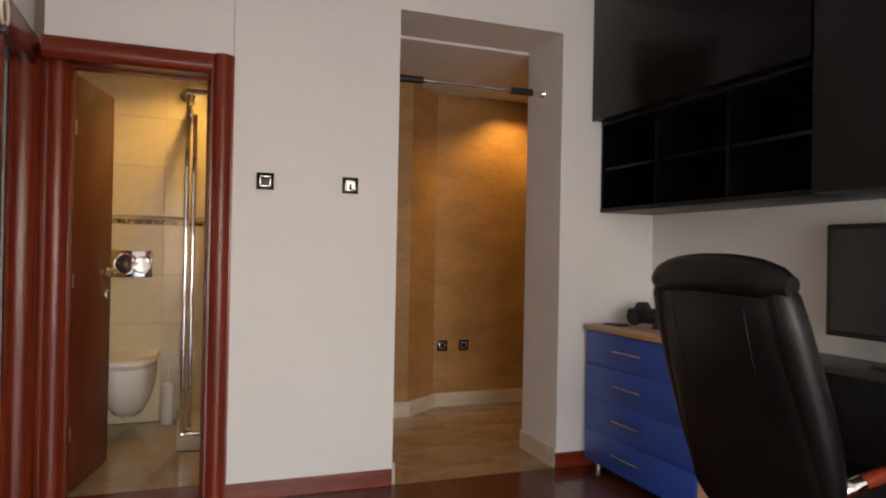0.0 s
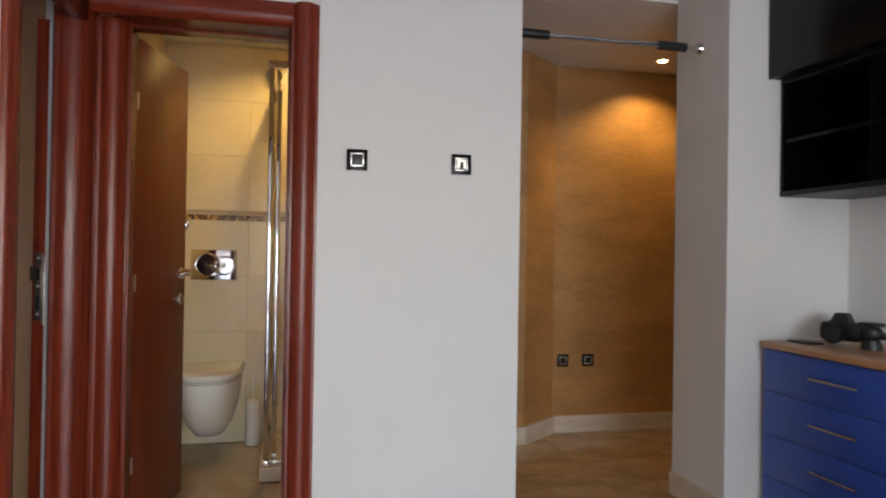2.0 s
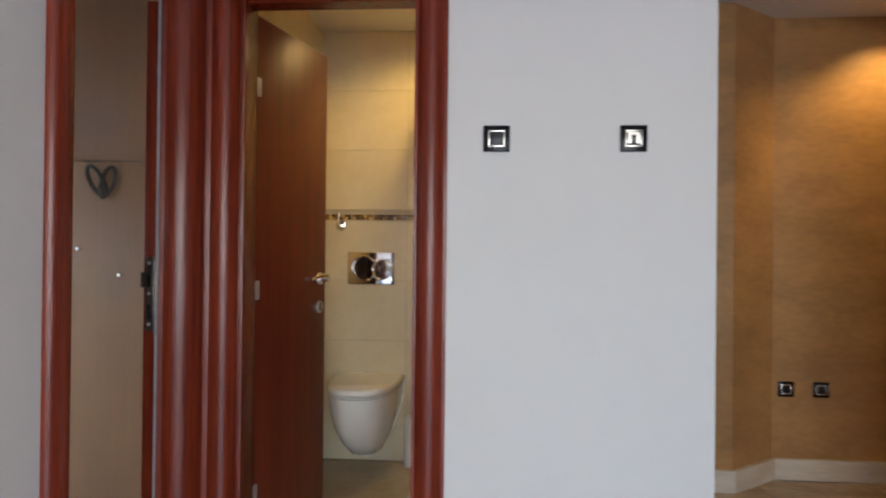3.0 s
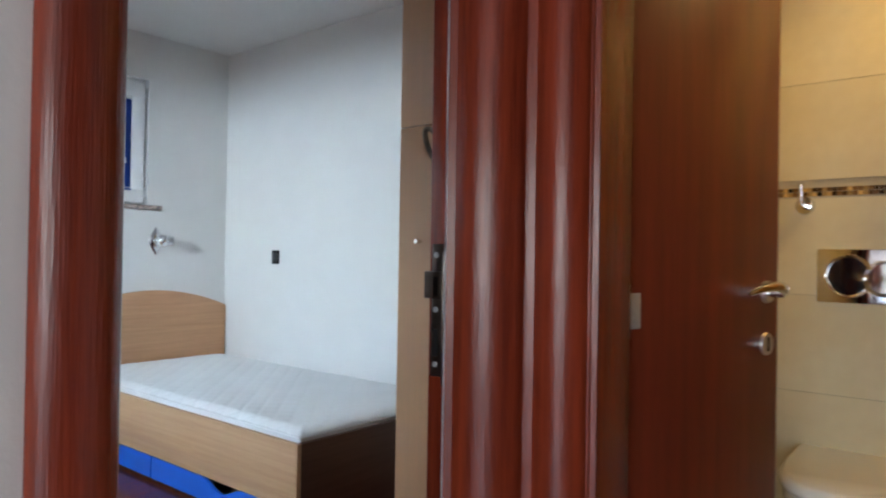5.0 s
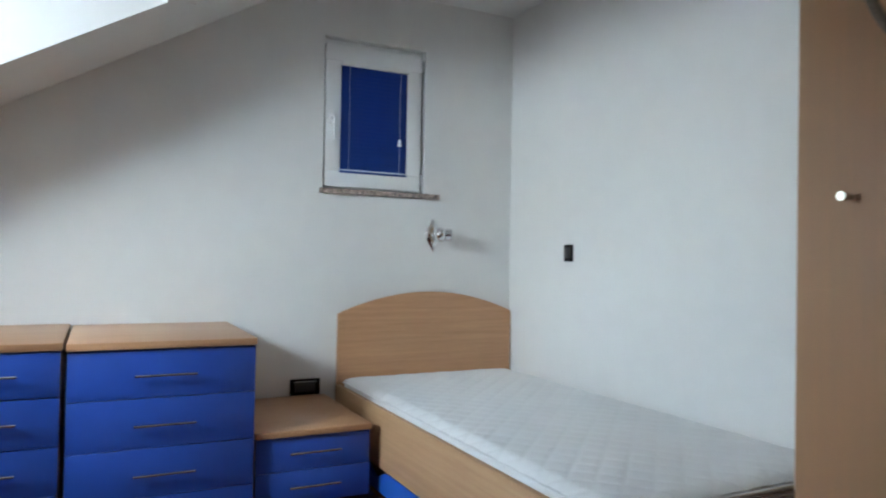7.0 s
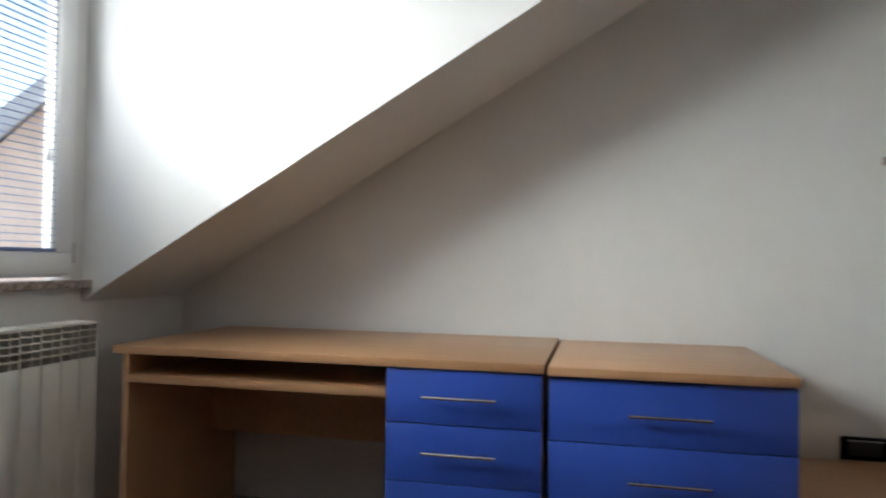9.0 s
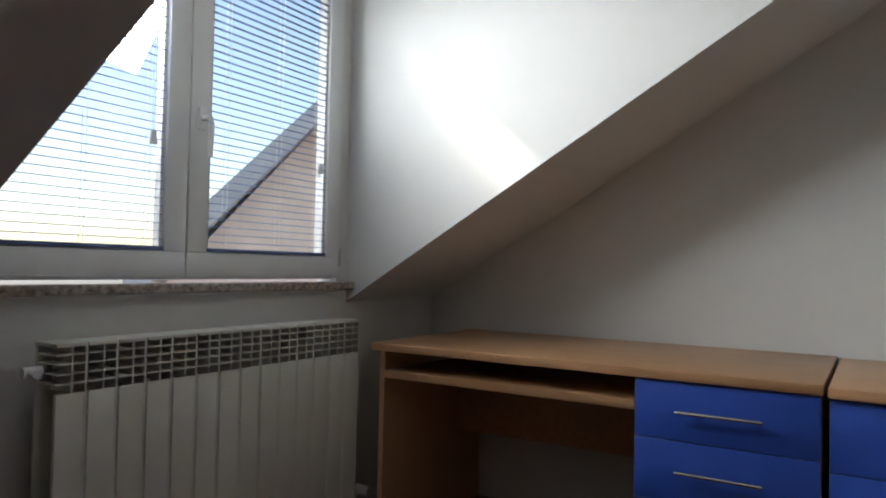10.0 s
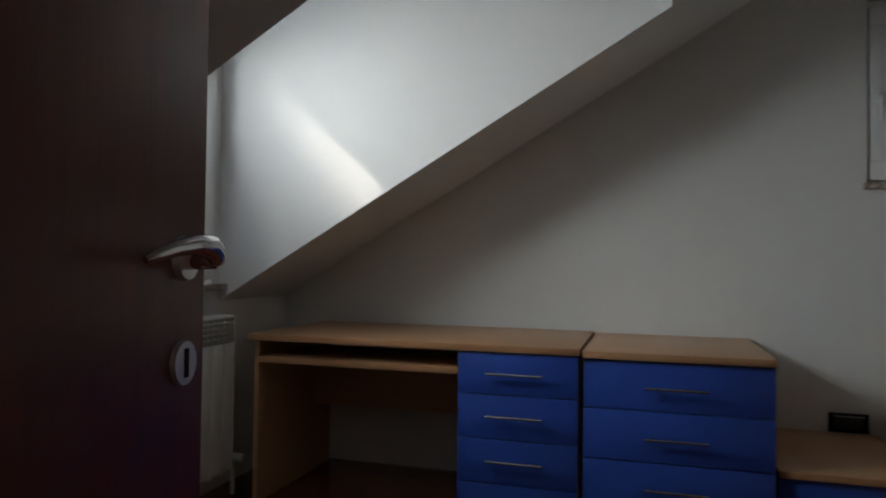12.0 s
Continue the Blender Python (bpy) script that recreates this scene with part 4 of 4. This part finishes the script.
part("window_frame", boxes(((0, 0.03, 0), (W2, 0.09, 0.03)), ((0, 0.03, H2 - 0.03), (W2, 0.09, H2)), ((0, 0.03, 0.03), (0.03, 0.09, H2 - 0.03)), ((W2 - 0.03, 0.03, 0.03), (W2, 0.09, H2 - 0.03)), bevel=0.003), PVC, w2)
sash(w2, W2 - 0.03, H2 - 0.05, Matrix.Translation((0.008, -0.012, 0.012)), rail=0.085)
window_handle(w2, Matrix.Translation((0.045, -0.012, 0.38)))
for z in (0.05, H2 - 0.12):
    part("hinge", rods(((W2 - 0.012, -0.008, z), (W2 - 0.012, -0.008, z + 0.06), 0.007)), GREY_METAL, w2)
blind("window_blind", "closed blue venetian blind on the gable window", 0.392, 0.606, Matrix.Translation((GX - 0.012, 0.785, 1.526)) @ turn, radians(68), SLAT_BLUE, pitch=0.0225, depth=0.0275)
structure("window_sill_gable", boxes(((GX - 0.12, 0.672, 1.408), (GX + 0.03, 1.375, 1.4365)), bevel=0.004), GRANITE, "speckled granite sill under the gable window", "window sill")

# radiator
rad = thing("radiator", "cream aluminium sectional radiator under the window", "radiator", at=(-1.766, -2.04, 0))
rad.scale = (0.982, 1.0, 1.014)
SECT = 14
bm = boxes(((-0.0365, 0.038, 0.14), (0.0365, 0.050, 0.690)), bevel=0.003)
face = mesh_of("fin", bm, ENAMEL, True)
bm = boxes(((-0.0385, -0.045, 0.800), (0.0385, 0.052, 0.808)), ((-0.0385, -0.045, 0.13), (-0.034, 0.052, 0.800)), ((-0.0035, -0.040, 0.690), (0.0, 0.050, 0.800)), ((-0.034, -0.045, 0.14), (0.0365, -0.038, 0.80)))
for z in (0.712, 0.735, 0.758, 0.780):
    box(bm, (-0.034, -0.030, z), (0.0385, 0.051, z + 0.003))
grille = mesh_of("section", bm, ENAMEL, False)
for i in range(SECT):
    sec = new("section", grille)
    sec.parent, sec.location = rad, (-0.041 - i * 0.0815, 0, 0)
    f = new("front_fin", face)
    f.parent = sec
part("valve", rods(((0.0, -0.01, 0.74), (0.045, -0.01, 0.74), 0.014), ((0.03, -0.01, 0.74), (0.03, 0.03, 0.74), 0.010)), PVC, rad, "white bleed valve")
part("pipe", tube([(-1.14, 0.0, 0.17), (-1.20, 0.0, 0.17), (-1.22, 0.0, 0.12), (-1.22, 0.0, 0.0)], 0.011), PVC, rad)
part("thermostat", rods(((-1.20, 0.0, 0.17), (-1.20, 0.07, 0.17), 0.02, 0.018)), PVC, rad)
part("bracket", boxes(((-0.9, -0.112, 0.70), (-0.88, -0.04, 0.72))), ENAMEL, rad)
part("bracket", boxes(((-0.2, -0.112, 0.70), (-0.18, -0.04, 0.72))), ENAMEL, rad)

# reading lamp, switch and socket
lampo = thing("wall_lamp", "chrome reading lamp on a leaf-shaped back plate", "wall lamp", at=(GX, 1.345, 1.205))
leafp = [(0.042 * math.sin(math.pi * u) ** 1.2, -0.095 + 0.19 * u) for u in np.linspace(0, 1, 14)]
leaf_line = leafp + [(-y, z) for y, z in leafp[-2:0:-1]]
part("back_plate", loft([[(d, y * k, z * k) for y, z in leaf_line] for d, k in ((0.0, 1.0), (0.006, 1.0), (0.013, 0.82), (0.019, 0.55), (0.022, 0.2))]), CHROME, lampo, "leaf-shaped chrome plate")
part("arm", rods(((0.015, 0, 0.01), (0.06, 0.012, 0.008), 0.012)), CHROME, lampo)
bm = bmesh.new()
bmesh.ops.create_uvsphere(bm, u_segments=24, v_segments=14, radius=0.042, matrix=Matrix.Translation((0.085, 0.012, 0.0)))
part("shade", bm, CHROME, lampo, "round chrome lamp head")
part("collar", rods(((0.100, 0.040, 0.0), (0.114, 0.064, 0.0), 0.037, 0.034), sides=22), CHROME, lampo)
part("bulb", rods(((0.114, 0.064, 0.0), (0.116, 0.068, 0.0), 0.029, 0.02), sides=20), CERAMIC, lampo)
sk = thing("wall_socket", "black double wall socket above the nightstand", "socket", at=(GX, 0.616, 0.385))
part("frame", boxes(((0, -0.080, -0.042), (0.012, 0.080, 0.042)), bevel=0.003), BLACK, sk)
part("insert", boxes(((0.012, -0.055, -0.026), (0.0145, 0.055, 0.026)), bevel=0.002), PLASTIC, sk)
part("trim", boxes(((0.012, -0.058, 0.027), (0.014, 0.058, 0.030))), GREY_METAL, sk)
bs = thing("light_switch", "narrow black light switch on the wall along the bed", "light switch", at=(-3.03, BY, 1.112))
part("frame", boxes(((-0.036, -0.010, -0.045), (0.036, 0, 0.045)), bevel=0.003), BLACK, bs)
part("rocker", boxes(((-0.018, -0.0125, -0.028), (0.018, -0.010, 0.028)), bevel=0.001), PLASTIC, bs)
part("trim", boxes(((-0.022, -0.012, -0.033), (-0.019, -0.010, 0.033)), ((0.019, -0.012, -0.033), (0.022, -0.010, 0.033))), STEEL, bs)

# ---- outside ----
structure("ground", boxes(((-400, -400, -6.2), (400, 400, -6.0))), GROUND, "grey ground far below the attic", "ground")
house = thing("neighbour_house", "terracotta neighbour house with a steep grey roof", "house", at=pose(-9.6, -8.5, -6.0, 0, 0, -45))
part("wall", prism([(-2.4, 0), (2.4, 0), (2.4, 6.6), (0, 9.35), (-2.4, 6.6)], -8.0, 0.0, "y"), FACADE, house, smooth=False)
part("roof", prism([(-2.9, 6.25), (0, 9.36), (2.9, 6.25), (2.9, 6.75), (0, 9.75), (-2.9, 6.75)], -8.3, 0.35, "y"), ROOF, house, smooth=False)
for x, z in ((-1.2, 4.4), (1.2, 4.4)):
    wnd = part("window", boxes(((x - 0.45, -0.02, z - 0.6), (x + 0.45, 0.05, z + 0.6)), bevel=0.01), PVC, house)
    part("pane", boxes(((x - 0.37, 0.045, z - 0.52), (x + 0.37, 0.06, z + 0.52))), SCREEN, wnd)

# ---- pieces ----
bath_back = bpy.data.objects["wall_bathroom"]


def pieces(name, parent, mat, spots, size, bevel=0.0):
    """Alike blocks of one mesh, each an object of its own."""
    me = mesh_of(name, boxes(((-size[0] / 2, -size[1] / 2, -size[2] / 2), (size[0] / 2, size[1] / 2, size[2] / 2)), bevel=bevel), mat)
    for p in spots:
        o = new(name, me)
        o.parent, o.location = parent, p


rows_z = [0.17, 0.511, 0.852, 1.193, 1.596, 1.937, 2.278]
pieces("tile", bath_back, TILE, [(0.03 + 0.25 + 0.503 * i, 1.7435, z) for i in range(3) for z in rows_z], (0.501, 0.008, 0.339), 0.001)
pieces("tile", bath_back, TILE, [(0.0315, 0.50 + 0.503 * i, z) for i in range(3) for z in rows_z], (0.006, 0.501, 0.339), 0.001)
random.seed(4)
spots_a, spots_b = [], []
for i in range(62):
    for j in range(2):
        (spots_a if random.random() < 0.68 else spots_b).append((0.045 + 0.0155 * i, 1.742, 1.3835 + (j - 0.5) * 0.0155))
pieces("mosaic_tile", bath_back, MOSAIC, spots_a, (0.014, 0.007, 0.014))
pieces("mosaic_tile", bath_back, MOSAIC_GOLD, spots_b, (0.014, 0.007, 0.014))
hall = bpy.data.objects["floor_hall"]
pieces("marble_slab", hall, MARBLE, [(1.5 + 0.6 * i, 0.20 + 0.4 * j, -0.006) for i in range(6) for j in range(4)], (0.598, 0.398, 0.012), 0.001)
floor_ob = bpy.data.objects["floor"]
spots = []
for i in range(36):
    for j in range(4):
        spots.append((0.08 + 0.09 * i, -2.9 + 0.9 * j - (0.45 if i % 2 else 0.0), -0.006))
pieces("plank", floor_ob, PLANK, [s for s in spots if s[1] < -0.5], (0.0885, 0.8985, 0.012), 0.0008)
pieces("plank", floor_ob, PLANK, [(0.08 + 0.09 * i, -0.3255, -0.006) for i in range(0, 36, 2)], (0.0885, 0.6475, 0.012), 0.0008)
pieces("plank", floor_ob, PLANK, [(0.08 + 0.09 * i, -0.1005, -0.006) for i in range(1, 36, 2)], (0.0885, 0.1975, 0.012), 0.0008)
pieces("plank", floor_ob, PLANK, [(-3.55 + 0.09 * i, -1.7 + 0.9 * j - (0.45 if i % 2 else 0.0), -0.006) for i in range(38) for j in range(4)], (0.0885, 0.8985, 0.012), 0.0008)
